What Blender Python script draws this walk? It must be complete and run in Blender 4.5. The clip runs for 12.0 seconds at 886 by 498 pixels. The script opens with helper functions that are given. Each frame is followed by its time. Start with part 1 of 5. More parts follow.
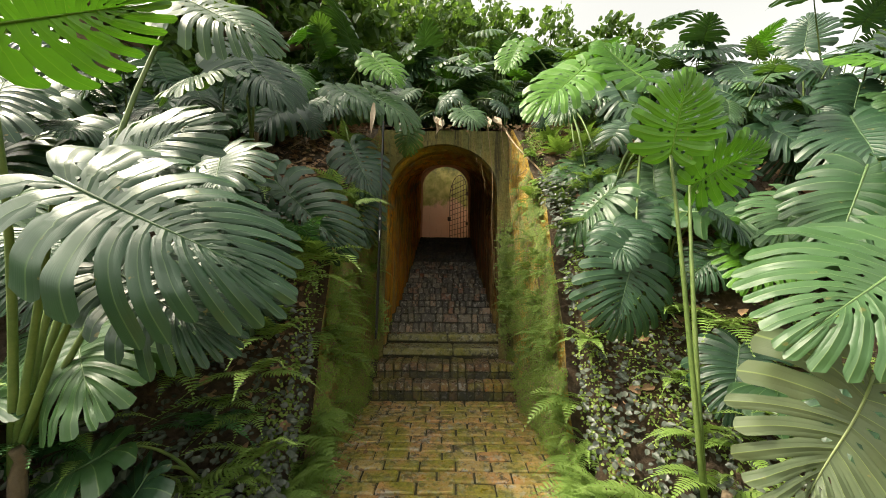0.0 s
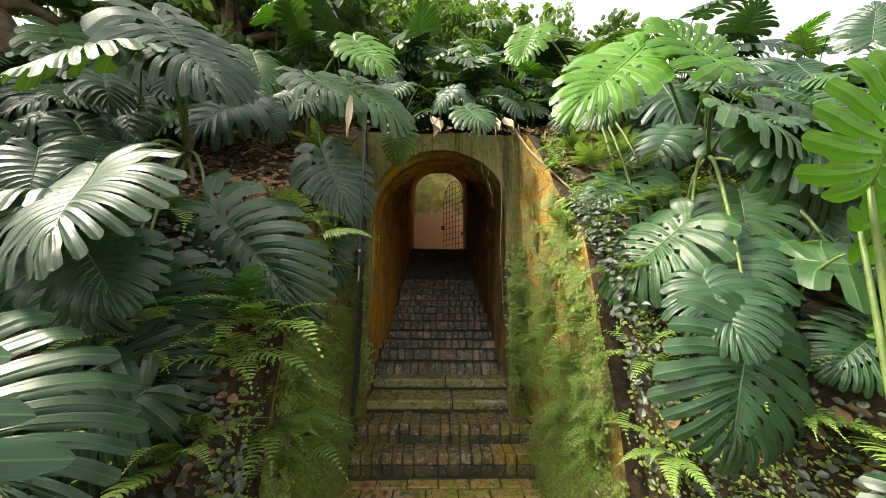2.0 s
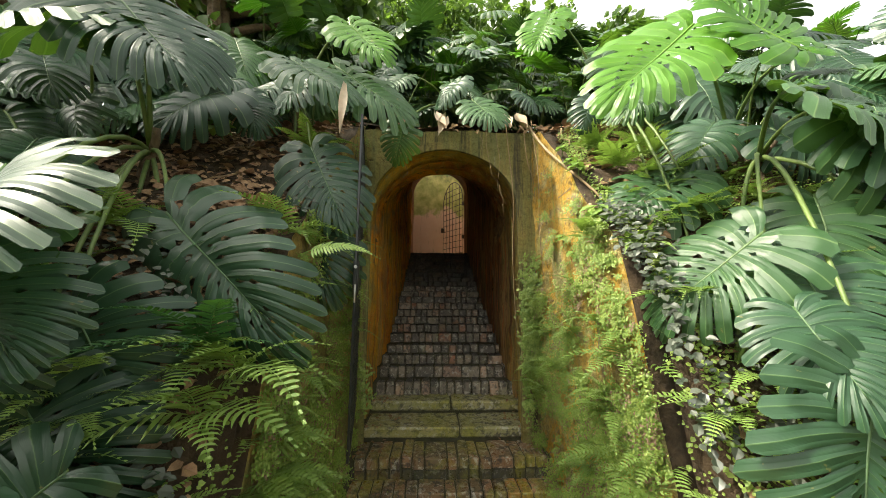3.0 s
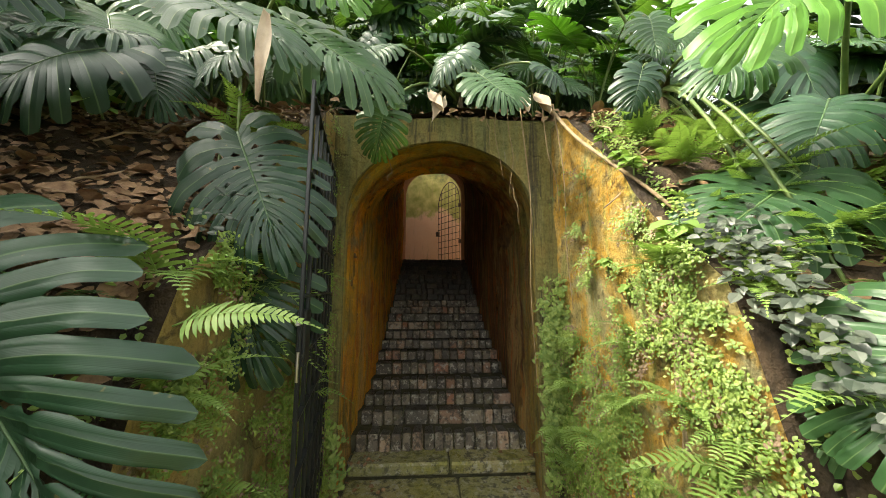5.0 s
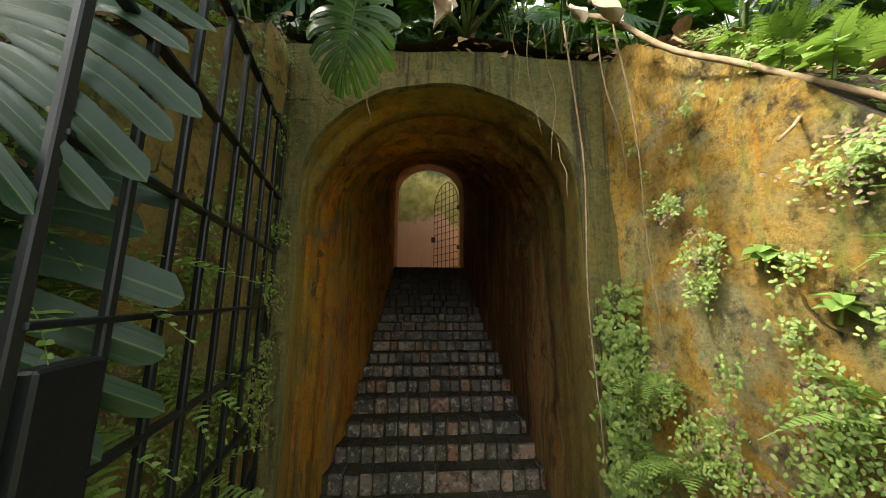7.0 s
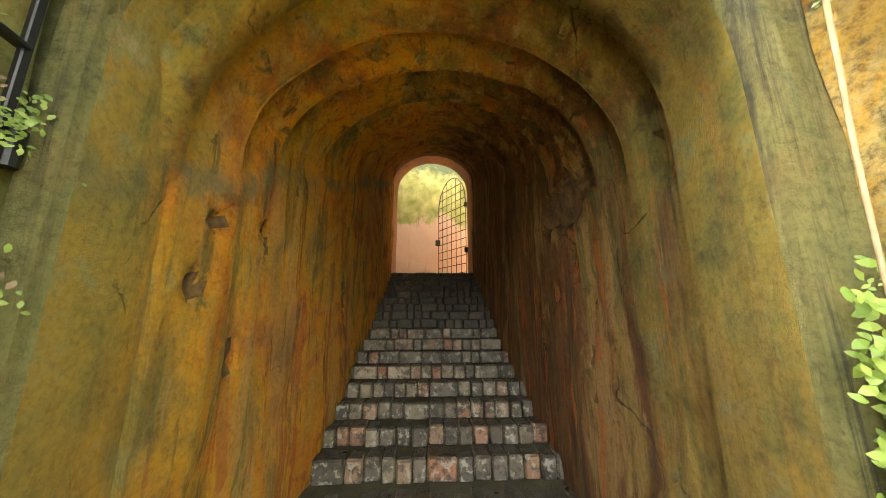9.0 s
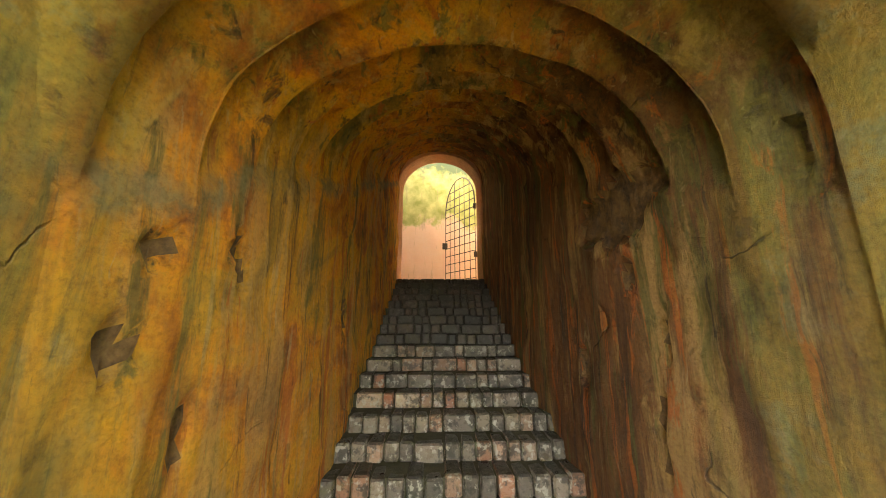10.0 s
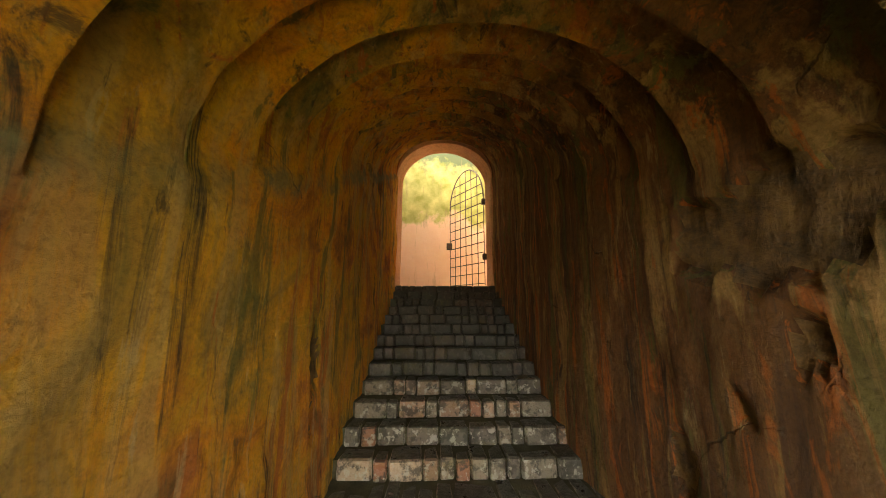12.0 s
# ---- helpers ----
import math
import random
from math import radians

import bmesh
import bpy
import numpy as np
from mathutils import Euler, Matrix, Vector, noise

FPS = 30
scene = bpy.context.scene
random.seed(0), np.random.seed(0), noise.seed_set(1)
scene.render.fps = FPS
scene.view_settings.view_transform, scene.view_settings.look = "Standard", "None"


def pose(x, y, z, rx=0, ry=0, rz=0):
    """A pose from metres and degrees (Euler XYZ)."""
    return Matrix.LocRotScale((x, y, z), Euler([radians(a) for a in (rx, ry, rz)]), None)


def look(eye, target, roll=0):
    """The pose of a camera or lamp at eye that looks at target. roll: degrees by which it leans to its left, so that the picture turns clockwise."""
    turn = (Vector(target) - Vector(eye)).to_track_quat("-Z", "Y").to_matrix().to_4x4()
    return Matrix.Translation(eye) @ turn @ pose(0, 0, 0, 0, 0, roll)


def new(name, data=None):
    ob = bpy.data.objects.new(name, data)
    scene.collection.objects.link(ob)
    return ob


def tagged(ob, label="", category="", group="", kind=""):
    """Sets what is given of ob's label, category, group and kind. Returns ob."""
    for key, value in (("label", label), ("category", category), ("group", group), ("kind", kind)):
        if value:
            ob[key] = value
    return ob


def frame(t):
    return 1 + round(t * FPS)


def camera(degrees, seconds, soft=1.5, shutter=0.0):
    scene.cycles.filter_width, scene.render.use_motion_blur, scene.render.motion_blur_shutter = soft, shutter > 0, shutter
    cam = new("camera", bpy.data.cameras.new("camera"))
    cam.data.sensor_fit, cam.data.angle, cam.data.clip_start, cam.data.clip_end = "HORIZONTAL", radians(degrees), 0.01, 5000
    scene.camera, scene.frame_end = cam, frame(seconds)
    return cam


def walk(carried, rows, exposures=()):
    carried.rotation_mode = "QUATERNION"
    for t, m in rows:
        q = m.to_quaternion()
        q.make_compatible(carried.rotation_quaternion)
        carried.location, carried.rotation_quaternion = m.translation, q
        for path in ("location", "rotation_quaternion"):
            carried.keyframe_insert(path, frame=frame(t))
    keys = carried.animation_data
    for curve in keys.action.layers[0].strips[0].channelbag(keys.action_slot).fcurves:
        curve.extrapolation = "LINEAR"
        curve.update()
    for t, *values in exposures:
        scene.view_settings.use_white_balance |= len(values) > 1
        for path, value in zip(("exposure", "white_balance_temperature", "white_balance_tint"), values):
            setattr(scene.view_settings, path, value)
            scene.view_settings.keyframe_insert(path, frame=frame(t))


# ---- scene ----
cam = camera(110.0, 12.0, soft=0.7)
PATH = [
    (0, (0.005, -3.357, 1.174), (-0.012, -1.37, 1.411), 0.6),
    (0.5, (-0.035, -3.167, 1.287), (-0.032, -1.182, 1.532), 0.6),
    (1, (-0.082, -3.011, 1.383), (-0.061, -1.025, 1.631), 0.4),
    (1.5, (-0.045, -2.841, 1.448), (-0.022, -0.857, 1.696), 0.5),
    (2, (-0.073, -2.711, 1.523), (-0.031, -0.727, 1.772), 0.6),
    (2.5, (-0.135, -2.557, 1.587), (-0.077, -0.573, 1.839), 0.4),
    (3, (-0.142, -2.425, 1.641), (-0.082, -0.442, 1.894), 0.4),
    (5, (-0.133, -1.79, 1.883), (-0.039, 0.193, 2.13), 0.1),
    (5.5, (-0.16, -1.604, 1.917), (-0.05, 0.377, 2.174), 0.1),
    (6, (-0.213, -1.414, 1.918), (-0.088, 0.563, 2.19), 0.1),
    (6.5, (-0.188, -1.237, 1.885), (-0.06, 0.738, 2.178), 0.1),
    (7, (-0.146, -1.015, 1.882), (-0.014, 0.955, 2.201), 0.3),
    (9, (-0.059, -0.138, 1.853), (0.025, 1.82, 2.251), -0.1),
    (9.5, (-0.09, 0.021, 1.908), (-0.014, 1.978, 2.312), -0.2),
    (10, (-0.13, 0.16, 2.003), (-0.066, 2.12, 2.395), 0.1),
    (10.5, (-0.122, 0.303, 2.054), (-0.063, 2.267, 2.429), 0.2),
    (11, (-0.124, 0.45, 2.145), (-0.077, 2.416, 2.513), 0.4),
    (11.5, (-0.158, 0.6, 2.176), (-0.097, 2.565, 2.548), 0.4),
    (12, (-0.16, 0.742, 2.241), (-0.105, 2.711, 2.595), 0.1),
]
EXPOSURES = [(0, 0.35, 7500, 5), (2.5, 0.75, 7300, 5), (5, 1.0, 7200, 5), (7, 0.85, 7000, 5), (8, 1.75, 7200, 5), (9, 3.0, 7300, 5), (10.5, 3.4, 7800, 6), (12, 3.3, 8200, 7)]
walk(cam, [(t, look(eye, target, roll)) for t, eye, target, roll in PATH], EXPOSURES)

# ---- sky, sun ----
world = bpy.data.worlds.new("sky")
world.use_nodes = True
scene.world = world
wn = world.node_tree
sky = wn.nodes.new("ShaderNodeTexSky")
sky.sky_type, sky.sun_disc = "NISHITA", False
sky.sun_elevation, sky.sun_rotation = radians(52), radians(-95)
sky.air_density, sky.dust_density = 1.0, 4.0
veil = wn.nodes.new("ShaderNodeHueSaturation")
veil.inputs["Saturation"].default_value, veil.inputs["Value"].default_value = 0.22, 2.2
wn.links.new(sky.outputs[0], veil.inputs["Color"])
wn.links.new(veil.outputs[0], wn.nodes["Background"].inputs[0])
wn.nodes["Background"].inputs[1].default_value = 0.15
sun_data = bpy.data.lights.new("sun", "SUN")
sun_data.energy, sun_data.angle, sun_data.color = 4.4, radians(8), (1.0, 0.95, 0.84)
sun = new("sun", sun_data)
sun.matrix_world = look((0, 0, 20), (math.sin(radians(85)), math.cos(radians(85)), 20 - math.tan(radians(52))))

# ---- plan ----
FACE = 0.42            # front of the arch wall
TUN_END = 5.06
SLOPE = 0.4447
LANDING = 2.50


def stair_list():
    """Front edge and height of every step, from the path to the landing."""
    steps = [(0.03, 0.165), (0.19, 0.325), (0.46, 0.435), (0.77, 0.548), (0.97, 0.675), (1.185, 0.78), (1.365, 0.868), (1.555, 0.953)]
    for k in range(17):
        y = 1.79 + 0.2025 * k
        steps.append((y, 0.262 + SLOPE * y))
    return steps


STEPS = stair_list()


def floor_z(y):
    """Height of the walked floor."""
    if y < STEPS[0][0]:
        return 0.0437 * min(y, 0.0)
    return [z for yy, z in STEPS if yy <= y][-1]


def bump(x, y, s=1.0, seed=0.0):
    return noise.noise(Vector((x * s, y * s, seed)))


def smooth(a, b, v):
    t = min(1.0, max(0.0, (v - a) / (b - a)))
    return t * t * (3 - 2 * t)


def interp(v, pairs):
    if v <= pairs[0][0]:
        return pairs[0][1]
    for (a, p), (b, q) in zip(pairs, pairs[1:]):
        if v <= b:
            return p + (q - p) * (v - a) / (b - a)
    return pairs[-1][1]


WING = [(-6.0, -0.10), (-3.4, 0.0), (-2.6, 0.12), (-2.0, 0.34), (-1.6, 0.80), (-1.25, 1.34), (-0.9, 1.82), (-0.65, 2.08), (-0.49, 2.24), (-0.37, 2.44), (-0.165, 2.66), (0.2, 3.07), (0.35, 3.1)]


def wing_top(y):
    """Top of the wing walls: falls with the bank and runs out beside the path."""
    k = smooth(-0.80, -1.40, y)
    return (1 - k) * interp(y, WING) + k * (0.0437 * y - 0.03)


def bank_z(x, y):
    """Height of the earth bank beside and above the passage."""
    a = max(0.0, abs(x) - 0.95)
    z = interp(y, WING) + 0.30 * min(a, 5.0) * smooth(0.6, -1.5, y) * 1.3
    if y < -1.1:
        k = smooth(-1.1, -1.8, y)
        z = (1 - k) * z + k * (0.0437 * y + (z - 0.0437 * y) * smooth(0.80, 1.9, abs(x)))
    if y > 0.3:
        z += 0.46 * min(y - 0.3, 6.0) + 0.1 * a * 0.5
    return z + 0.10 * bump(x, y, 1.6, 3.0) + 0.03 * bump(x, y, 7.0, 5.0)


# ---- materials ----
def mat(name, rough=0.8, metal=0.0):
    m = bpy.data.materials.new(name)
    m.use_nodes = True
    p = m.node_tree.nodes["Principled BSDF"]
    p.inputs["Roughness"].default_value, p.inputs["Metallic"].default_value = rough, metal
    return m, m.node_tree, p


def node(nt, kind, **values):
    n = nt.nodes.new("ShaderNode" + kind)
    for k, v in values.items():
        n.inputs[k].default_value = v
    return n


def coords(nt, scale=(1, 1, 1), where="Object"):
    c = nt.nodes.new("ShaderNodeTexCoord")
    m = node(nt, "Mapping", Scale=scale)
    nt.links.new(c.outputs[where], m.inputs[0])
    return m.outputs[0]


def noise_tex(nt, vec, scale, detail=6.0, rough=0.6, distort=0.0):
    n = node(nt, "TexNoise", Scale=scale, Detail=detail, Roughness=rough, Distortion=distort)
    nt.links.new(vec, n.inputs["Vector"])
    return n.outputs["Fac"]


def ramp(nt, fac, stops):
    r = nt.nodes.new("ShaderNodeValToRGB")
    e = r.color_ramp.elements
    while len(e) < len(stops):
        e.new(0.5)
    for el, (pos, col) in zip(e, stops):
        el.position = pos
        el.color = (*col, 1) if len(col) == 3 else col
    nt.links.new(fac, r.inputs[0])
    return r.outputs[0]


def mask(nt, fac, a, b):
    r = node(nt, "MapRange")
    r.inputs[1].default_value, r.inputs[2].default_value = a, b
    nt.links.new(fac, r.inputs[0])
    return r.outputs[0]


def mixc(nt, fac, a, b, mode="MIX"):
    n = nt.nodes.new("ShaderNodeMix")
    n.data_type, n.blend_type = "RGBA", mode
    for sock, v in ((0, fac), (6, a), (7, b)):
        if isinstance(v, (int, float)):
            n.inputs[sock].default_value = v
        elif isinstance(v, tuple):
            n.inputs[sock].default_value = (*v, 1)
        else:
            nt.links.new(v, n.inputs[sock])
    return n.outputs[2]


def relief(nt, p, fac, strength=0.4, dist=0.01, after=None):
    b = node(nt, "Bump", Strength=strength, Distance=dist)
    nt.links.new(fac, b.inputs["Height"])
    if after is not None:
        nt.links.new(after, b.inputs["Normal"])
    nt.links.new(b.outputs[0], p.inputs["Normal"])
    return b.outputs[0]


def math_n(nt, op, a, b=None):
    n = nt.nodes.new("ShaderNodeMath")
    n.operation = op
    for i, v in enumerate((a, b)):
        if v is None:
            continue
        if isinstance(v, (int, float)):
            n.inputs[i].default_value = v
        else:
            nt.links.new(v, n.inputs[i])
    return n.outputs[0]


def plaster(name, warm, streaks, pits=0.55, rough_h=0.9, algae=None, grain=0.6, east_shade=None, mottle=0.0, joint=None):
    """Old lime wash: colour washes over grey render, run-down stains, algae, cracks, pits. An optional darker ramp
    paints shade on the east half.
    """
    m, nt, p = mat(name, 0.85)
    flat = coords(nt)
    run = coords(nt, (6.0, 4.2, 0.36))
    big = noise_tex(nt, flat, 1.5, 7, 0.65, 0.8)
    col = ramp(nt, big, warm)
    # shade of the less lit side, mixed into the colour towards +x
    if east_shade:
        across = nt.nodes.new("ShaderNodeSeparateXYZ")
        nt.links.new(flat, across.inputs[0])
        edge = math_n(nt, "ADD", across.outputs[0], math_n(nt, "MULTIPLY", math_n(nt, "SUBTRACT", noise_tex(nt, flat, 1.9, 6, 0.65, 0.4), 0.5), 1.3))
        col = mixc(nt, mask(nt, edge, -0.15, 0.40), col, ramp(nt, noise_tex(nt, run, 1.0, 8, 0.7, 0.3), east_shade))
    for k, (a, b, c, amount) in enumerate(streaks):
        st = noise_tex(nt, run, 1.3 + 0.57 * k, 9, 0.68, 0.35 + 0.1 * k)
        col = mixc(nt, math_n(nt, "MULTIPLY", mask(nt, st, a, b), amount), col, c)
    tone = noise_tex(nt, coords(nt, (3.0, 2.5, 0.8)), 2.6, 8, 0.7, 0.5)
    col = mixc(nt, 0.85, col, ramp(nt, tone, [(0.28, (0.50, 0.47, 0.44)), (0.48, (0.95, 0.95, 0.95)), (0.72, (1.0, 1.0, 1.0))]), "MULTIPLY")
    if algae:
        where = nt.nodes.new("ShaderNodeSeparateXYZ")
        nt.links.new(flat, where.inputs[0])
        reach = math_n(nt, "ADD", where.outputs[1], math_n(nt, "MULTIPLY", math_n(nt, "SUBTRACT", noise_tex(nt, run, 1.1, 8, 0.7, 0.5), 0.5), 2.4))
        col = mixc(nt, math_n(nt, "MULTIPLY", mask(nt, reach, algae[0], algae[1]), 0.82), col, ramp(nt, noise_tex(nt, flat, 5, 8, 0.7), [(0.3, (0.12, 0.13, 0.04)), (0.43, (0.36, 0.32, 0.07)), (0.53, (0.54, 0.38, 0.06)), (0.62, (0.40, 0.40, 0.16)), (0.70, (0.58, 0.50, 0.28))]))
    if joint:
        level = nt.nodes.new("ShaderNodeSeparateXYZ")
        nt.links.new(flat, level.inputs[0])
        h0 = math_n(nt, "SUBTRACT", level.outputs[2], math_n(nt, "MULTIPLY", level.outputs[1], 0.428))
        h0 = math_n(nt, "ADD", h0, math_n(nt, "MULTIPLY", math_n(nt, "SUBTRACT", noise_tex(nt, flat, 5.0, 6, 0.7), 0.5), 0.30))
        near = mask(nt, math_n(nt, "ABSOLUTE", math_n(nt, "SUBTRACT", h0, joint)), 0.075, 0.025)
        near = math_n(nt, "MULTIPLY", near, mask(nt, level.outputs[0], 0.1, -0.3))
        col = mixc(nt, math_n(nt, "MULTIPLY", math_n(nt, "MULTIPLY", near, mask(nt, noise_tex(nt, flat, 3.3, 4), 0.40, 0.56)), 0.75), col, (0.21, 0.20, 0.10))
    spots = noise_tex(nt, flat, 9.0, 9, 0.75)
    col = mixc(nt, math_n(nt, "MULTIPLY", mask(nt, spots, 0.58, 0.68), pits), col, (0.07, 0.06, 0.035))
    cell = nt.nodes.new("ShaderNodeTexVoronoi")
    cell.feature = "DISTANCE_TO_EDGE"
    cell.inputs["Scale"].default_value = 1.15
    warp = nt.nodes.new("ShaderNodeVectorMath")
    warp.operation = "MULTIPLY_ADD"
    nz = node(nt, "TexNoise", Scale=3.0, Detail=6.0)
    nt.links.new(flat, nz.inputs["Vector"])
    nt.links.new(nz.outputs["Color"], warp.inputs[0])
    warp.inputs[1].default_value = (0.5, 0.5, 0.5)
    nt.links.new(flat, warp.inputs[2])
    nt.links.new(warp.outputs[0], cell.inputs["Vector"])
    crack = math_n(nt, "MULTIPLY", mask(nt, cell.outputs["Distance"], 0.007, 0.002), mask(nt, noise_tex(nt, flat, 2.3, 3), 0.54, 0.62))
    col = mixc(nt, math_n(nt, "MULTIPLY", crack, 0.6), col, (0.04, 0.03, 0.02))
    fine = noise_tex(nt, flat, 70, 7, 0.75)
    col = mixc(nt, grain, col, ramp(nt, fine, [(0.32, (0.42, 0.40, 0.37)), (0.54, (1.0, 1.0, 1.0))]), "MULTIPLY")
    if mottle:
        tuft = noise_tex(nt, flat, 24, 9, 0.78)
        col = mixc(nt, mottle, col, ramp(nt, tuft, [(0.36, (0.20, 0.20, 0.13)), (0.48, (0.85, 0.85, 0.8)), (0.60, (1.0, 1.0, 1.0))]), "MULTIPLY")
        fine = math_n(nt, "ADD", fine, math_n(nt, "MULTIPLY", tuft, 1.6))
    nt.links.new(col, p.inputs["Base Color"])
    h = math_n(nt, "ADD", noise_tex(nt, flat, 6.0, 12, 0.75), math_n(nt, "MULTIPLY", fine, 0.3))
    h = math_n(nt, "SUBTRACT", h, math_n(nt, "MULTIPLY", crack, 0.8))
    h = math_n(nt, "SUBTRACT", h, math_n(nt, "MULTIPLY", mask(nt, spots, 0.58, 0.66), 0.3))
    relief(nt, p, h, rough_h, 0.025)
    return m


OCHRE = [(0.30, (0.16, 0.13, 0.03)), (0.39, (0.44, 0.24, 0.025)), (0.45, (0.74, 0.36, 0.014)), (0.53, (0.78, 0.29, 0.010)), (0.59, (0.46, 0.15, 0.016)), (0.66, (0.20, 0.085, 0.022)), (0.74, (0.30, 0.22, 0.07))]
# brown ramp that paints the tunnel's east side as shaded
SHADED_UMBER = [(0.30, (0.035, 0.017, 0.007)), (0.42, (0.105, 0.043, 0.012)), (0.50, (0.20, 0.082, 0.019)), (0.57, (0.23, 0.12, 0.04)), (0.66, (0.27, 0.088, 0.016)), (0.76, (0.065, 0.036, 0.014))]
TUNNEL = plaster("tunnel_limewash", OCHRE, [(0.53, 0.60, (0.54, 0.34, 0.12), 0.6), (0.55, 0.61, (0.13, 0.13, 0.03), 0.75), (0.57, 0.62, (0.52, 0.14, 0.018), 0.8), (0.58, 0.65, (0.04, 0.028, 0.016), 0.75), (0.61, 0.66, (0.58, 0.42, 0.22), 0.45)], 0.45, 1.1, (1.08, 0.42), 0.55, SHADED_UMBER, 0.25, 1.91)
FACEMAT = plaster("facade_render", [(0.30, (0.17, 0.17, 0.055)), (0.48, (0.30, 0.27, 0.09)), (0.6, (0.32, 0.24, 0.08)), (0.75, (0.16, 0.18, 0.06))], [(0.50, 0.60, (0.20, 0.22, 0.09), 0.7), (0.54, 0.64, (0.06, 0.055, 0.035), 0.85), (0.60, 0.68, (0.34, 0.31, 0.24), 0.7)], 0.7, 1.1, None, 0.6, None, 0.5)
WINGMAT = plaster("wing_wall_render", [(0.28, (0.34, 0.30, 0.09)), (0.42, (0.62, 0.50, 0.20)), (0.52, (0.74, 0.42, 0.05)), (0.60, (0.56, 0.48, 0.24)), (0.74, (0.34, 0.38, 0.08))], [(0.55, 0.63, (0.32, 0.40, 0.07), 0.75), (0.57, 0.65, (0.16, 0.14, 0.08), 0.7), (0.60, 0.66, (0.76, 0.34, 0.015), 0.85)], 0.8, 1.5, None, 0.7, None, 0.8)
WESTMAT = plaster("damp_wing_render", [(0.30, (0.16, 0.15, 0.06)), (0.46, (0.34, 0.27, 0.10)), (0.58, (0.42, 0.28, 0.08)), (0.75, (0.17, 0.20, 0.06))], [(0.52, 0.62, (0.22, 0.26, 0.07), 0.75), (0.55, 0.64, (0.07, 0.06, 0.04), 0.8)], 0.7, 1.0)
PINK = plaster("pink_wash", [(0.3, (0.62, 0.33, 0.20)), (0.5, (0.72, 0.42, 0.27)), (0.75, (0.66, 0.38, 0.24))], [(0.66, 0.76, (0.35, 0.22, 0.14), 0.4)], 0.3, 0.5)


def make_brick(name, tones, moss, damp=0.0, fleck=0.65):
    m, nt, p = mat(name, 0.82)
    info = nt.nodes.new("ShaderNodeObjectInfo")
    col = ramp(nt, info.outputs["Random"], tones)
    v = nt.nodes.new("ShaderNodeNewGeometry").outputs["Position"]
    n1 = noise_tex(nt, v, 14, 7, 0.7)
    col = mixc(nt, math_n(nt, "MULTIPLY", mask(nt, n1, 0.49, 0.57), 0.85), col, (0.045, 0.042, 0.035))
    n3 = noise_tex(nt, v, 22, 6, 0.65)
    col = mixc(nt, math_n(nt, "MULTIPLY", mask(nt, n3, 0.54, 0.60), fleck), col, (0.46, 0.44, 0.38))
    n2 = noise_tex(nt, v, 3.1, 6, 0.7, 0.5)
    col = mixc(nt, math_n(nt, "MULTIPLY", mask(nt, n2, 0.60 - 0.25 * moss, 0.70 - 0.16 * moss), min(0.9, moss + 0.1)), col, ramp(nt, noise_tex(nt, v, 40, 3), [(0.3, (0.10, 0.12, 0.015)), (0.7, (0.36, 0.33, 0.035))]))
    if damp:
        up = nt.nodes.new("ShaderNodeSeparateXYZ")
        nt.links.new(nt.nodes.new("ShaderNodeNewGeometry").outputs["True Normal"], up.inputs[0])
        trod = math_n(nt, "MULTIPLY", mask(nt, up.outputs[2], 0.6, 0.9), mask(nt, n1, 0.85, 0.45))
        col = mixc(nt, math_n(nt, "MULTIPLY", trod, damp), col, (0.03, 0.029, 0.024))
    nt.links.new(col, p.inputs["Base Color"])
    nt.links.new(mask(nt, n1, 0.2, 0.9), p.inputs["Roughness"])
    relief(nt, p, noise_tex(nt, v, 45, 8, 0.7), 0.8, 0.012)
    return m


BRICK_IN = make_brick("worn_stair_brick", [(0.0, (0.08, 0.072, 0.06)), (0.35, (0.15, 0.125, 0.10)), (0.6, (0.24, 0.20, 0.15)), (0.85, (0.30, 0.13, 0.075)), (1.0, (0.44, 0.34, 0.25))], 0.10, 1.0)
# upper steps: the shade deep in the tunnel is put into these tones
BRICK_SHADED = make_brick("shaded_stair_brick", [(0.0, (0.028, 0.024, 0.02)), (0.5, (0.05, 0.042, 0.034)), (0.85, (0.085, 0.055, 0.038)), (1.0, (0.11, 0.09, 0.07))], 0.10, 1.0, 0.12)
# mossy riser brick, its tones lowered to paint the riser's shade
BRICK_BASE = make_brick("shaded_mossy_riser_brick", [(0.0, (0.035, 0.035, 0.015)), (0.6, (0.07, 0.06, 0.025)), (1.0, (0.13, 0.075, 0.035))], 0.35, 0.0, 0.2)
BRICK_PATH = make_brick("mossy_path_brick", [(0.0, (0.42, 0.23, 0.09)), (0.4, (0.52, 0.29, 0.11)), (0.7, (0.48, 0.35, 0.14)), (1.0, (0.58, 0.27, 0.11))], 0.74)
BRICK_OUT = make_brick("mossy_step_brick", [(0.0, (0.16, 0.11, 0.06)), (0.6, (0.24, 0.13, 0.07)), (0.88, (0.26, 0.15, 0.08)), (1.0, (0.48, 0.15, 0.06))], 0.55)
STONE = make_brick("mossy_sandstone", [(0.0, (0.26, 0.25, 0.12)), (1.0, (0.34, 0.30, 0.14))], 0.55)


def plain(name, a, b, scale=8.0, rough=0.85, bumpy=0.6, dist=0.02):
    m, nt, p = mat(name, rough)
    v = coords(nt)
    n = noise_tex(nt, v, scale, 8, 0.7)
    nt.links.new(ramp(nt, n, [(0.3, a), (0.7, b)]), p.inputs["Base Color"])
    relief(nt, p, noise_tex(nt, v, scale * 5, 6, 0.7), bumpy, dist)
    return m


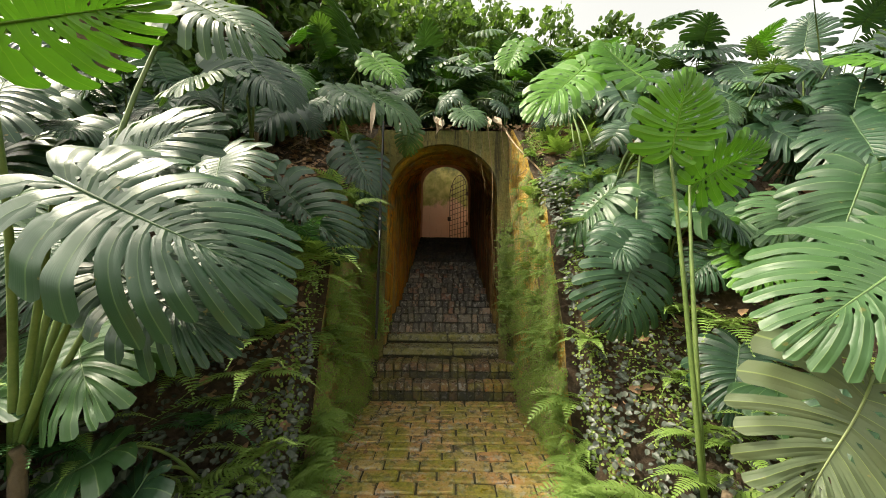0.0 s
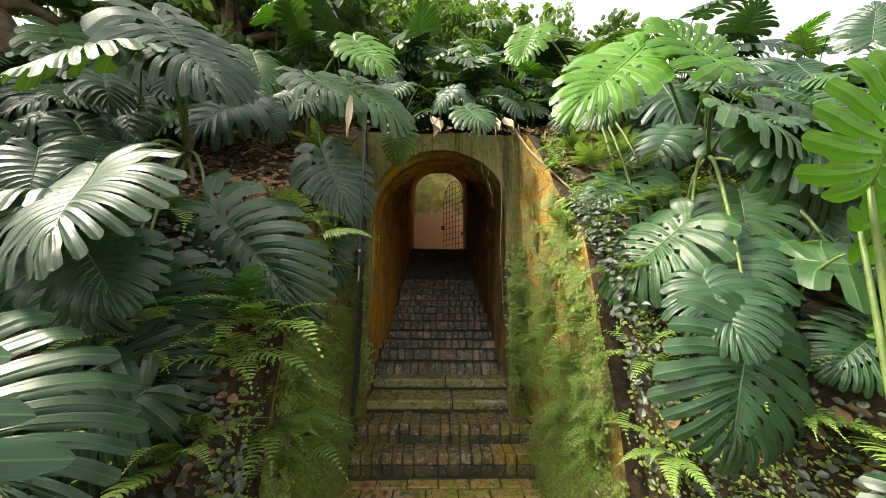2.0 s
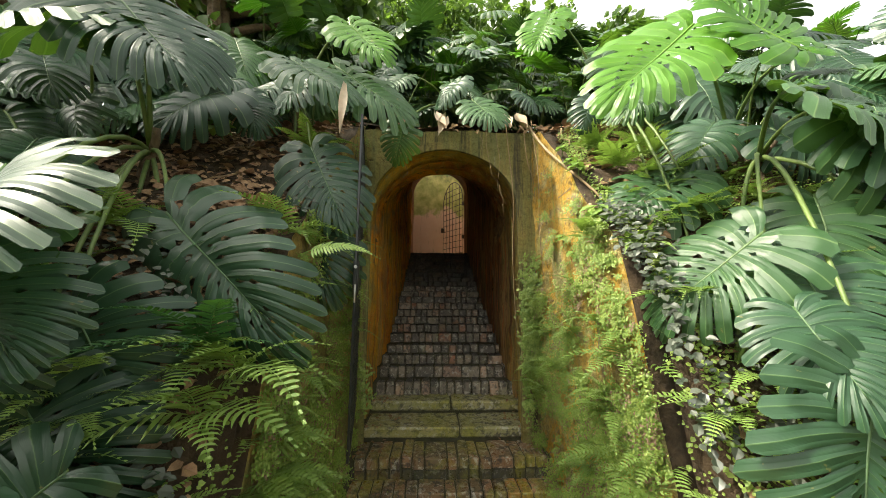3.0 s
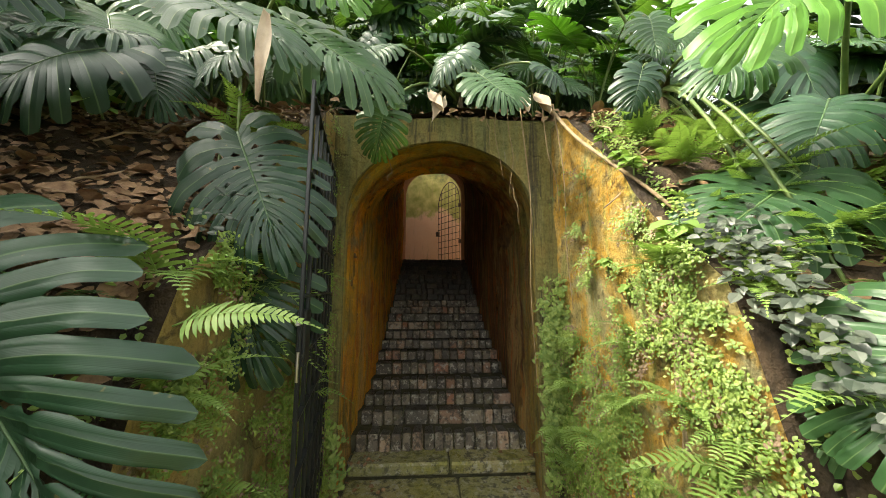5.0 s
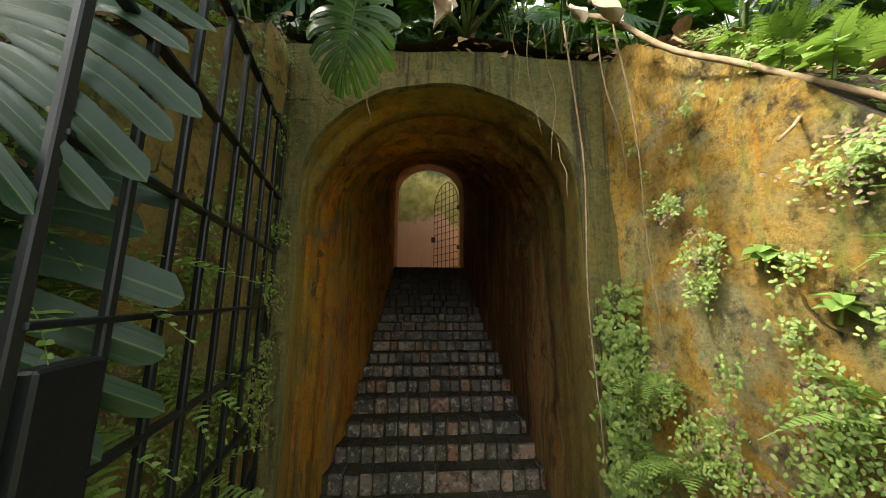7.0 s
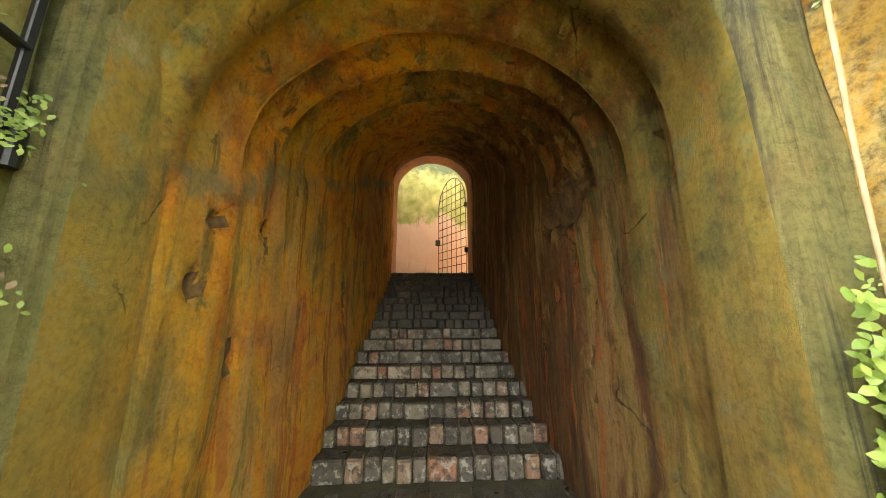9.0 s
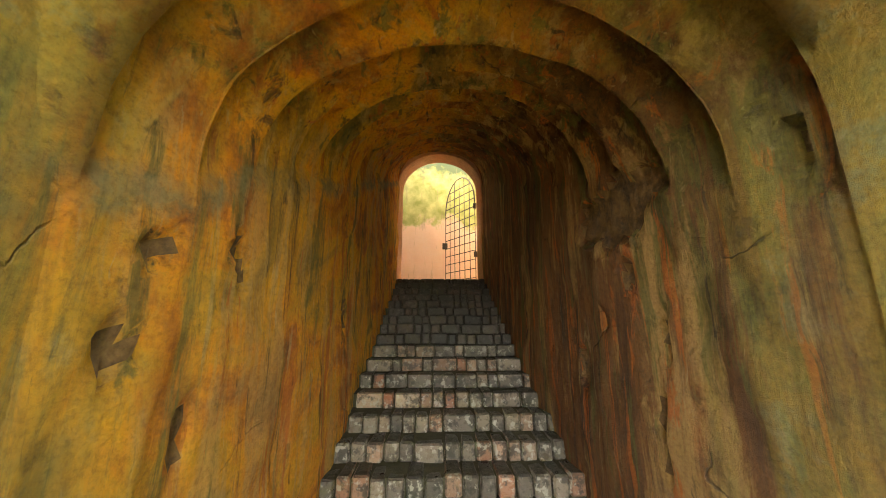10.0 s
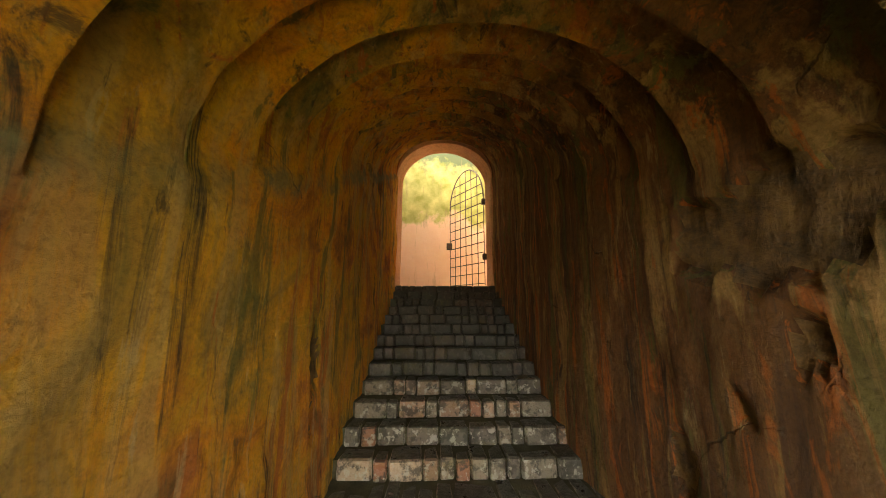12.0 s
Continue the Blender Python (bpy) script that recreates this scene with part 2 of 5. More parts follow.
SOIL = plain("leaf_mould_soil", (0.022, 0.015, 0.009), (0.12, 0.075, 0.04), 7.0, 0.9, 1.0, 0.05)
MORTAR = plain("dirty_mortar", (0.035, 0.035, 0.02), (0.10, 0.095, 0.05), 12.0)
IRON, _nt, _p = mat("black_painted_iron", 0.38)
_p.inputs["Base Color"].default_value = (0.012, 0.014, 0.016, 1)
relief(_nt, _p, noise_tex(_nt, coords(_nt), 70, 4), 0.25, 0.003)
RUST = plain("rusty_iron", (0.03, 0.02, 0.015), (0.10, 0.05, 0.03), 30, 0.7, 0.3, 0.003)
STEEL, _nt, _p = mat("brushed_steel", 0.3, 1.0)
_p.inputs["Base Color"].default_value = (0.45, 0.46, 0.48, 1)
BARK = plain("brown_bark", (0.07, 0.05, 0.03), (0.22, 0.16, 0.10), 14, 0.9)
ROOT = plain("dry_root", (0.20, 0.13, 0.07), (0.42, 0.31, 0.19), 20, 0.85, 0.4, 0.006)
STEM = plain("green_stem", (0.06, 0.11, 0.025), (0.16, 0.22, 0.06), 12, 0.5, 0.2, 0.004)
DEAD = plain("dead_leaf", (0.12, 0.06, 0.03), (0.38, 0.24, 0.13), 18, 0.8, 0.5, 0.006)
PALE_DEAD = plain("bleached_dead_leaf", (0.40, 0.31, 0.22), (0.66, 0.56, 0.44), 10, 0.8, 0.5, 0.006)


def leafy(name, dark, light, vein, rough=0.38, through_amount=0.22, through_col=(0.16, 0.34, 0.03), veins=True):
    """A living leaf: waxy face, paler veins laid out by its UV, light coming through."""
    m, nt, p = mat(name, rough)
    info = nt.nodes.new("ShaderNodeObjectInfo")
    geo = nt.nodes.new("ShaderNodeNewGeometry")
    uv = coords(nt, (1, 1, 1), "UV")
    pos = geo.outputs["Position"]
    n = noise_tex(nt, pos, 6.0, 5, 0.65)
    rnd = info.outputs["Random"]
    if not veins:
        rnd = geo.outputs["Random Per Island"]
    tone = math_n(nt, "ADD", math_n(nt, "MULTIPLY", n, 0.6), math_n(nt, "MULTIPLY", rnd, 0.45))
    col = ramp(nt, tone, [(0.25, dark), (0.85, light)])
    if veins:
        sep = nt.nodes.new("ShaderNodeSeparateXYZ")
        nt.links.new(uv, sep.inputs[0])
        d = math_n(nt, "ABSOLUTE", math_n(nt, "SUBTRACT", sep.outputs[0], 0.5))
        line = mask(nt, d, 0.032, 0.010)
        col = mixc(nt, math_n(nt, "MULTIPLY", line, 0.5), col, vein)
        side = node(nt, "TexWave", Scale=9.0, Distortion=1.0, Detail=1.0)
        nt.links.new(uv, side.inputs["Vector"])
        h = math_n(nt, "ADD", math_n(nt, "MULTIPLY", mask(nt, d, 0.0, 0.22), 1.0), math_n(nt, "MULTIPLY", side.outputs["Fac"], 0.015))
        relief(nt, p, h, 0.5, 0.008)
        blot = noise_tex(nt, pos, 26, 3, 0.5)
        col = mixc(nt, math_n(nt, "MULTIPLY", mask(nt, blot, 0.70, 0.74), 0.6), col, (0.25, 0.20, 0.06))
    nt.links.new(col, p.inputs["Base Color"])
    t = node(nt, "BsdfTranslucent", Color=(*through_col, 1))
    mix = node(nt, "MixShader", Fac=through_amount)
    out = nt.nodes["Material Output"]
    nt.links.new(p.outputs[0], mix.inputs[1])
    nt.links.new(t.outputs[0], mix.inputs[2])
    nt.links.new(mix.outputs[0], out.inputs[0])
    return m


LEAF_DARK = leafy("monstera_dark", (0.010, 0.036, 0.018), (0.030, 0.080, 0.036), (0.13, 0.22, 0.08), 0.41, 0.10, (0.08, 0.20, 0.02))
LEAF_MID = leafy("monstera_mid", (0.020, 0.064, 0.022), (0.058, 0.130, 0.046), (0.20, 0.30, 0.11), 0.41, 0.18)
LEAF_YOUNG = leafy("monstera_young", (0.045, 0.15, 0.010), (0.10, 0.26, 0.022), (0.22, 0.38, 0.06), 0.40, 0.26, (0.09, 0.27, 0.015))
LEAF_AGED = leafy("monstera_aged", (0.06, 0.095, 0.045), (0.13, 0.15, 0.07), (0.26, 0.33, 0.10), 0.42, 0.10, (0.10, 0.16, 0.03))
FERN = leafy("sword_fern", (0.12, 0.22, 0.04), (0.30, 0.42, 0.12), (0, 0, 0), 0.5, 0.25, (0.28, 0.46, 0.07), False)
FERN_DEEP = leafy("deep_green_fern", (0.025, 0.09, 0.03), (0.06, 0.17, 0.05), (0, 0, 0), 0.5, 0.2, (0.10, 0.28, 0.03), False)
MAIDEN = leafy("maidenhair", (0.09, 0.17, 0.025), (0.32, 0.40, 0.09), (0, 0, 0), 0.5, 0.22, (0.28, 0.46, 0.06), False)
IVY = leafy("silver_ground_cover", (0.03, 0.045, 0.03), (0.11, 0.125, 0.095), (0, 0, 0), 0.40, 0.08, (0.14, 0.12, 0.06), False)
DRYFERN = leafy("dry_maidenhair", (0.14, 0.09, 0.05), (0.28, 0.19, 0.12), (0, 0, 0), 0.7, 0.15, (0.3, 0.2, 0.1), False)
CROWN = leafy("tree_leaf", (0.02, 0.055, 0.012), (0.07, 0.14, 0.03), (0, 0, 0), 0.5, 0.3, (0.22, 0.40, 0.05), False)


# ---- mesh helpers ----
def part(name, bm, material, parent=None, label="", shade=False):
    me = bpy.data.meshes.new(name)
    bm.to_mesh(me)
    bm.free()
    for mm in (material if isinstance(material, (list, tuple)) else [material]):
        me.materials.append(mm)
    if shade:
        me.shade_smooth()
    ob = new(name, me)
    ob.parent = parent
    if label:
        ob["label"] = label
    return ob


def structure(ob, label="", category=""):
    return tagged(ob, label, category, "", "structure")


def raw(name, verts, faces, material, parent=None, shade=False, uvs=None):
    me = bpy.data.meshes.new(name)
    me.from_pydata(verts, [], faces)
    for mm in (material if isinstance(material, (list, tuple)) else [material]):
        me.materials.append(mm)
    if uvs is not None:
        layer = me.uv_layers.new(name="UVMap")
        flat = [c for f in faces for i in f for c in uvs[i]]
        layer.data.foreach_set("uv", flat)
    if shade:
        me.shade_smooth()
    me.update()
    if parent == "mesh":
        return me
    ob = new(name, me)
    ob.parent = parent
    return ob


def box_into(bm, x0, x1, y0, y1, z0, z1, bevel=0.0, rough=0.0, m=None):
    r = bmesh.ops.create_cube(bm, size=1)
    vs = r["verts"]
    for v in vs:
        v.co = Vector(((x0 + x1) / 2 + v.co.x * (x1 - x0), (y0 + y1) / 2 + v.co.y * (y1 - y0), (z0 + z1) / 2 + v.co.z * (z1 - z0)))
    if bevel:
        es = list({e for v in vs for e in v.link_edges})
        vs = bmesh.ops.bevel(bm, geom=es, offset=bevel, segments=1, affect="EDGES")["verts"]
    if rough:
        for v in vs:
            v.co += rough * noise.noise_vector(v.co * 9)
    if m is not None:
        bmesh.ops.transform(bm, matrix=m, verts=list(vs))
    return vs


def tube(points, radii, sides=6):
    """Verts and faces of a tapered tube along points."""
    verts, faces = [], []
    pts = [Vector(p) for p in points]
    for i, p in enumerate(pts):
        d = (pts[min(i + 1, len(pts) - 1)] - pts[max(i - 1, 0)]).normalized()
        u = d.orthogonal().normalized() if i == 0 else (u - d * u.dot(d)).normalized()
        w = d.cross(u)
        r = radii[i] if isinstance(radii, (list, tuple)) else radii
        for k in range(sides):
            a = 2 * math.pi * k / sides
            verts.append(p + r * (math.cos(a) * u + math.sin(a) * w))
    n = len(pts)
    for i in range(n - 1):
        for k in range(sides):
            a, b = i * sides + k, i * sides + (k + 1) % sides
            faces.append((a, b, b + sides, a + sides))
    faces.append(tuple(range(sides - 1, -1, -1)))
    faces.append(tuple(range((n - 1) * sides, n * sides)))
    return verts, faces


def bend(a, b, sag, steps=7):
    a, b = Vector(a), Vector(b)
    return [a.lerp(b, i / steps) + Vector((0, 0, sag * 4 * (i / steps) * (1 - i / steps))) for i in range(steps + 1)]


# ---- ground ----
def build_ground():
    def axis(lo, hi, fine_lo, fine_hi, fine, coarse):
        vals, v = [], lo
        while v < hi:
            vals.append(v)
            v += fine if fine_lo <= v < fine_hi else coarse
        return vals + [hi]
    xs_r = [0.78, 0.92] + axis(1.05, 5.0, 0, 4, 0.14, 0.5) + [7, 11, 20, 60, 300, 1500]
    ys = axis(-6.0, 8.0, -2.2, 1.0, 0.10, 0.35)
    for side, tag in ((1, "ground_east"), (-1, "ground_west")):
        verts, faces = [], []
        cols = xs_r
        rows = [-1500, -300, -60, -20, -10] + ys + [12, 20, 60, 300, 1500]
        for y in rows:
            for x in cols:
                z = bank_z(side * x, max(-6.0, min(8.0, y)))
                if x < 1.04 and y < -1.4:
                    z = floor_z(max(y, -6)) - 0.03 + (0 if x < 0.8 else 0.6 * max(0, z - floor_z(max(y, -6))))
                elif x < 0.8:
                    x = 0.94
                    z = -0.1 if y < 0.4 else z - 0.4
                elif x < 0.93:
                    x = 0.955
                if y < -6 or x > 8:
                    f = smooth(8, 60, max(x, abs(y)))
                    z = z * (1 - f)
                verts.append((side * x, y, z))
        n = len(cols)
        for j in range(len(rows) - 1):
            for i in range(n - 1):
                f = (j * n + i, j * n + i + 1, (j + 1) * n + i + 1, (j + 1) * n + i)
                faces.append(f if side > 0 else f[::-1])
        structure(raw(tag, verts, faces, SOIL, shade=True), "dark leaf-mould earth bank under dense foliage", "ground")
    # earth over the tunnel
    verts, faces = [], []
    xs = [-0.875 + 0.175 * i for i in range(11)]
    rows = [0.40 + 0.25 * i for i in range(20)]
    for y in rows:
        for x in xs:
            verts.append((x, y, bank_z(x, y) + 0.05))
    n = len(xs)
    for j in range(len(rows) - 1):
        for i in range(n - 1):
            faces.append((j * n + i, j * n + i + 1, (j + 1) * n + i + 1, (j + 1) * n + i))
    structure(raw("ground_above", verts, faces, SOIL, shade=True), "earth and leaf litter over the vaulted passage", "ground")
    # the bed beneath the path
    verts = [(-0.95, -1500, -0.5), (0.95, -1500, -0.5), (0.95, -7, -0.32), (-0.95, -7, -0.32), (0.95, 0.06, -0.012), (-0.95, 0.06, -0.012)]
    structure(raw("path_bed", verts, [(0, 1, 2, 3), (3, 2, 4, 5)], MORTAR), "mossy soil bed under the brick path", "ground")


build_ground()


# ---- facade with its arched opening ----
HW, CROWN_F, SPRING_F = 0.683, 2.965, 2.40


def arch_half(z_base, hw, spring, crown, n=20, cx=-0.042):
    """Outline of an arched opening, left foot over the crown to the right foot."""
    pts = [(cx - hw, z_base), (cx - hw, (z_base + spring) / 2)]
    for i in range(n + 1):
        a = math.pi * (1 - i / n)
        pts.append((cx + hw * math.cos(a), spring + (crown - spring) * math.sin(a)))
    return pts + [(cx + hw, (z_base + spring) / 2), (cx + hw, z_base)]


def build_facade():
    inner = arch_half(0.2, HW, SPRING_F, CROWN_F)
    n = len(inner)
    verts, faces = [], []
    outer = []
    for i, (x, z) in enumerate(inner):
        if i < 2 or i >= n - 2:
            outer.append((math.copysign(0.98, x), z))
        else:
            a = math.pi * (1 - (i - 2) / (n - 5))
            ox, oz = 0.98 * max(-1, min(1, 1.5 * math.cos(a))), 2.3 + (3.16 - 2.3) * max(0, min(1, 1.5 * math.sin(a)))
            outer.append((ox, oz + 0.02 * bump(ox, 0, 3)))
    y0, y1 = FACE, FACE + 0.27
    layers = []
    for (pts, y, grow) in ((inner, y0 + 0.0, 0.012), (inner, y0 + 0.02, 0.0), (inner, y1, 0.075)):
        layers.append(len(verts))
        for x, z in pts:
            verts.append((x * (1 + grow), y + (0.012 * bump(x, z, 4, 1) if y < y1 else 0.02), z + (grow * 0.6 if y < y1 else 0.03 * smooth(2.4, 2.9, z)) + 0.01 * bump(x, z, 5, 2)))
    mid = len(verts)
    for k in (0.25, 0.5, 0.75, 1.0):
        for (x, z), (ox, oz) in zip(inner, outer):
            px, pz = x + (ox - x) * k, z + (oz - z) * k
            verts.append((px, y0 + 0.014 * bump(px, pz, 3, 1), pz))
    back = len(verts)
    for (ox, oz) in outer:
        verts.append((ox, y1, oz))
    def strip(a, b):
        for i in range(n - 1):
            faces.append((a + i, a + i + 1, b + i + 1, b + i))
    strip(layers[1], layers[0]); strip(layers[2], layers[1]); strip(layers[0], mid)
    strip(mid, mid + n); strip(mid + n, mid + 2 * n); strip(mid + 2 * n, mid + 3 * n); strip(mid + 3 * n, back); strip(back, layers[2])
    wall = raw("wall_north", verts, faces, [FACEMAT, TUNNEL], shade=False)
    for k in range(n - 1, 2 * (n - 1)):
        wall.data.polygons[k].material_index = 1
    structure(wall, "weathered rendered wall round the arched doorway, stained and mossy", "wall")
    # raised band round the arch
    v2, f2 = [], []
    band_in = arch_half(0.5, HW + 0.004, SPRING_F, CROWN_F + 0.004, 28)
    band_out = arch_half(0.5, HW + 0.075, SPRING_F, CROWN_F + 0.075, 28)
    for pts, y in ((band_in, FACE - 0.012), (band_out, FACE - 0.014), (band_out, FACE + 0.02), (band_in, FACE + 0.02)):
        for x, z in pts:
            v2.append((x, y + 0.008 * bump(x, z, 6, 9), z + 0.008 * bump(x, z, 7, 4)))
    m = len(band_in)
    for a, b in ((0, 1), (1, 2), (3, 0)):
        for i in range(m - 1):
            f2.append((a * m + i, a * m + i + 1, b * m + i + 1, b * m + i))
    raw("arch_band", v2, f2, FACEMAT, wall)


build_facade()


# ---- stepped barrel vault ----
RINGS = [0.69, 0.94, 1.17, 1.42, 1.66, 1.91, 2.12, 2.36, 2.63, 2.86, 3.1, 3.34, 3.6, 3.81, 4.05, 4.28, 4.52, 4.76, 4.92]


def half_width(y):
    return interp(y, [(0.6, 0.735), (1.0, 0.73), (1.6, 0.70), (2.6, 0.685), (5.4, 0.685)])


# places where the render has fallen off: along, up, half-length, half-height, side, depth
SPALLS = [(1.52, 2.44, 0.26, 0.19, 1, 0.035), (1.32, 2.50, 0.15, 0.15, 1, 0.03), (1.46, 2.17, 0.05, 0.11, 1, 0.025), (1.88, 1.70, 0.05, 0.14, 1, 0.03), (1.62, 1.95, 0.03, 0.06, 1, 0.02), (0.80, 2.38, 0.03, 0.07, 1, 0.04), (1.34, 1.58, 0.02, 0.14, 1, 0.025), (1.30, 1.95, 0.018, 0.12, 1, 0.02),
          (0.88, 2.15, 0.045, 0.05, -1, 0.03), (1.14, 2.19, 0.04, 0.045, -1, 0.03), (0.83, 1.93, 0.06, 0.06, -1, 0.025), (2.31, 1.97, 0.07, 0.18, -1, 0.025), (2.26, 1.74, 0.03, 0.12, -1, 0.02), (1.19, 2.12, 0.03, 0.04, -1, 0.02), (1.02, 1.70, 0.03, 0.09, -1, 0.02)]


def spall(x, y, z):
    """How deep the core is laid bare at a place on the tunnel wall, 0 where the render stands."""
    deep = 0.0
    for cy, cz, ly, lz, side, depth in SPALLS:
        if x * side < 0 or abs(y - cy) > 2 * ly or abs(z - cz) > 2 * lz:
            continue
        r = math.hypot((y - cy) / ly, (z - cz) / lz) + 0.55 * noise.noise(Vector((y * 9, z * 9, cy))) + 0.25 * noise.noise(Vector((y * 27, z * 27, cy)))
        deep = max(deep, depth * smooth(1.0, 0.82, r))
    return deep


def build_tunnel():
    ys = []
    for a, b in zip(RINGS, RINGS[1:] + [TUN_END]):
        n_sub = 12 if a < 2.5 else 6
        ys += [(a, a), (a + 0.010, a)] + [(a + (b - a) * k / n_sub, a) for k in range(1, n_sub)] + [(b - 0.008, a), (b - 0.003, a)]
    n_arc, n_wall = 40, 44
    verts, faces, bare = [], [], []
    for y, ring in ys:
        hw = half_width(y)
        crown = max(2.965, 2.585 + 0.425 * ring) + 0.05 * (y - ring)
        lip = 0.75 + 0.5 * bump(ring, 2.0, 5.0)
        edge = 0.085 * lip * smooth(0.0, 0.010, y - ring) * (1 - 0.92 * smooth(0.0, 0.25, y - ring)) + 0.016 * bump(ring, 0, 3.1)
        spring = 1.955 + 0.428 * y
        base = 0.1 + 0.44 * y
        pts = []
        for i in range(n_wall):
            pts.append((-hw, base + (spring - base) * i / n_wall))
        for i in range(n_arc + 1):
            a = math.pi * (1 - i / n_arc)
            s = abs(math.sin(a))
            ragged = 1 + 0.5 * noise.noise(Vector((4 * a, ring * 7, 1.0)))
            pts.append(((hw + edge * ragged * min(1.0, 0.25 + 1.6 * s)) * math.copysign(abs(math.cos(a)), math.cos(a)), spring + (crown - spring + edge * ragged) * s))
        for i in range(n_wall - 1, -1, -1):
            pts.append((hw, base + (spring - base) * i / n_wall))
        for x, z in pts:
            d = 0.028 * noise.noise(Vector((x * 2.0, y * 2.2, z * 1.5))) + 0.016 * noise.noise(Vector((x * 6, y * 7, z * 4))) + 0.008 * noise.noise(Vector((x * 19, y * 21, z * 12)))
            hollow = spall(x, y, z)
            if hollow > 0.004:
                d += hollow + 0.014 * noise.noise(Vector((x * 30, y * 30, z * 30)))
            bare.append(hollow > 0.012)
            k = 1 + d / 0.7
            verts.append((x * k - 0.02, y, z + (0.5 * d if z > spring else 0)))
        prof = len(pts)
    inside = []
    for j in range(len(ys) - 1):
        for i in range(prof - 1):
            f = (j * prof + i, (j + 1) * prof + i, (j + 1) * prof + i + 1, j * prof + i + 1)
            faces.append(f)
            inside.append(sum(bare[q] for q in f) >= 3)
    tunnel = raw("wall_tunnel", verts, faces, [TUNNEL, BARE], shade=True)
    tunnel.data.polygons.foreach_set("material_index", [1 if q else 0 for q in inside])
    tunnel.data.set_sharp_from_angle(angle=radians(38))
    sm = tunnel.modifiers.new("thick", "SOLIDIFY")
    sm.thickness, sm.offset = 0.14, -1.0
    structure(tunnel, "barrel-vaulted passage in ochre limewash, stepped rings, stained and flaking", "tunnel")


BARE = plain("bare_core", (0.05, 0.032, 0.016), (0.30, 0.17, 0.06), 16, 0.9, 1.0, 0.03)
build_tunnel()


# ---- wing walls ----
def build_wing(side, tag, x_at_face, x_far, label):
    verts, faces = [], []
    ys = [FACE - 0.004 - 0.065 * i for i in range(34)]
    rows = 26
    for j, y in enumerate(ys):
        top = wing_top(y) + 0.03 * bump(y, side, 4) + 0.012 * bump(y, side, 15)
        bottom = floor_z(y) - 0.1
        f = j / (len(ys) - 1)
        xx = x_at_face + (x_far - x_at_face) * f
        for i in range(rows + 1):
            z = bottom + (top - bottom) * i / rows
            d = 0.03 * noise.noise(Vector((y * 2.2, z * 2.2, side * 4))) + 0.014 * noise.noise(Vector((y * 8, z * 8, side)))
            verts.append((side * (xx + d), y, z))
        verts.append((side * (xx + 0.12), y, top - 0.03))
        verts.append((side * (xx + 0.20), y, bottom))
    n = rows + 3
    for j in range(len(ys) - 1):
        for i in range(n - 1):
            f = (j * n + i, j * n + i + 1, (j + 1) * n + i + 1, (j + 1) * n + i)
            faces.append(f if side < 0 else f[::-1])
    wing = raw(tag, verts, faces, [WINGMAT if side > 0 else WESTMAT, SOIL], shade=True)
    for poly in wing.data.polygons:
        if poly.index % (n - 1) >= rows:
            poly.material_index = 1
    structure(wing, label, "wall")


build_wing(1, "wall_east", 0.80, 0.86, "mossy ochre wing wall with orange lichen and falling top edge")
build_wing(-1, "wall_west", 0.83, 0.90, "damp mossy wing wall behind the open iron gate")


# ---- far end: jambs, landing, yard ----
def build_far():
    inner = arch_half(LANDING - 0.25, 0.675, 4.06, 4.63, 22, -0.02)
    outer = arch_half(LANDING - 0.35, 1.1, 4.2, 5.2, 22, 0)
    n = len(inner)
    verts, faces = [], []
    for pts, y, g in ((inner, TUN_END - 0.02, 1.03), (inner, TUN_END + 0.03, 1.0), (inner, TUN_END + 0.30, 0.955), (outer, TUN_END + 0.30, 1), (outer, TUN_END - 0.02, 1)):
        for x, z in pts:
            verts.append((x * g, y + 0.01 * bump(x, z, 5), z))
    for a, b in ((0, 1), (1, 2), (2, 3), (3, 4), (4, 0)):
        for i in range(n - 1):
            faces.append((a * n + i, b * n + i, b * n + i + 1, a * n + i + 1))
    structure(raw("wall_far_end", verts, faces, PINK, shade=False), "pink-washed arched doorway at the head of the stairs", "wall")
    # yard wall beyond
    verts, faces = [], []
    nx, nz = 60, 36
    for i in range(nx + 1):
        for j in range(nz + 1):
            x, z = -1.9 + 3.8 * i / nx, LANDING - 0.1 + 3.9 * j / nz
            verts.append((x, 6.78 + 0.015 * bump(x, z, 2.5), z + (0.06 * bump(x, 0, 2.0) if j == nz else 0)))
    for i in range(nx):
        for j in range(nz):
            a = i * (nz + 1) + j
            faces.append((a, a + nz + 1, a + nz + 2, a + 1))
    yard = raw("wall_yard", verts, faces, YARDWALL, shade=True)
    mod = yard.modifiers.new("thick", "SOLIDIFY")
    mod.thickness, mod.offset = 0.3, -1
    structure(yard, "pink-washed yard wall with green algae along its upper part", "wall")
    # added side walls, out of view; their height sets the yard's sky light
    for s, tag in ((-1, "wall_yard_west"), (1, "wall_yard_east")):
        bm = bmesh.new()
        box_into(bm, s * 2.0 - 0.15, s * 2.0 + 0.15, 5.37, 6.93, LANDING - 0.2, LANDING + 1.3, 0.02)
        structure(part(tag, bm, YARDWALL), "unseen pink-washed side wall added to bound the yard", "wall")
    bm = bmesh.new()
    box_into(bm, -1.84, 1.84, TUN_END + 0.002, 6.76, LANDING - 0.3, LANDING - 0.012, 0.01)
    structure(part("floor_landing", bm, STONE), "worn stone landing at the head of the stairs", "floor")


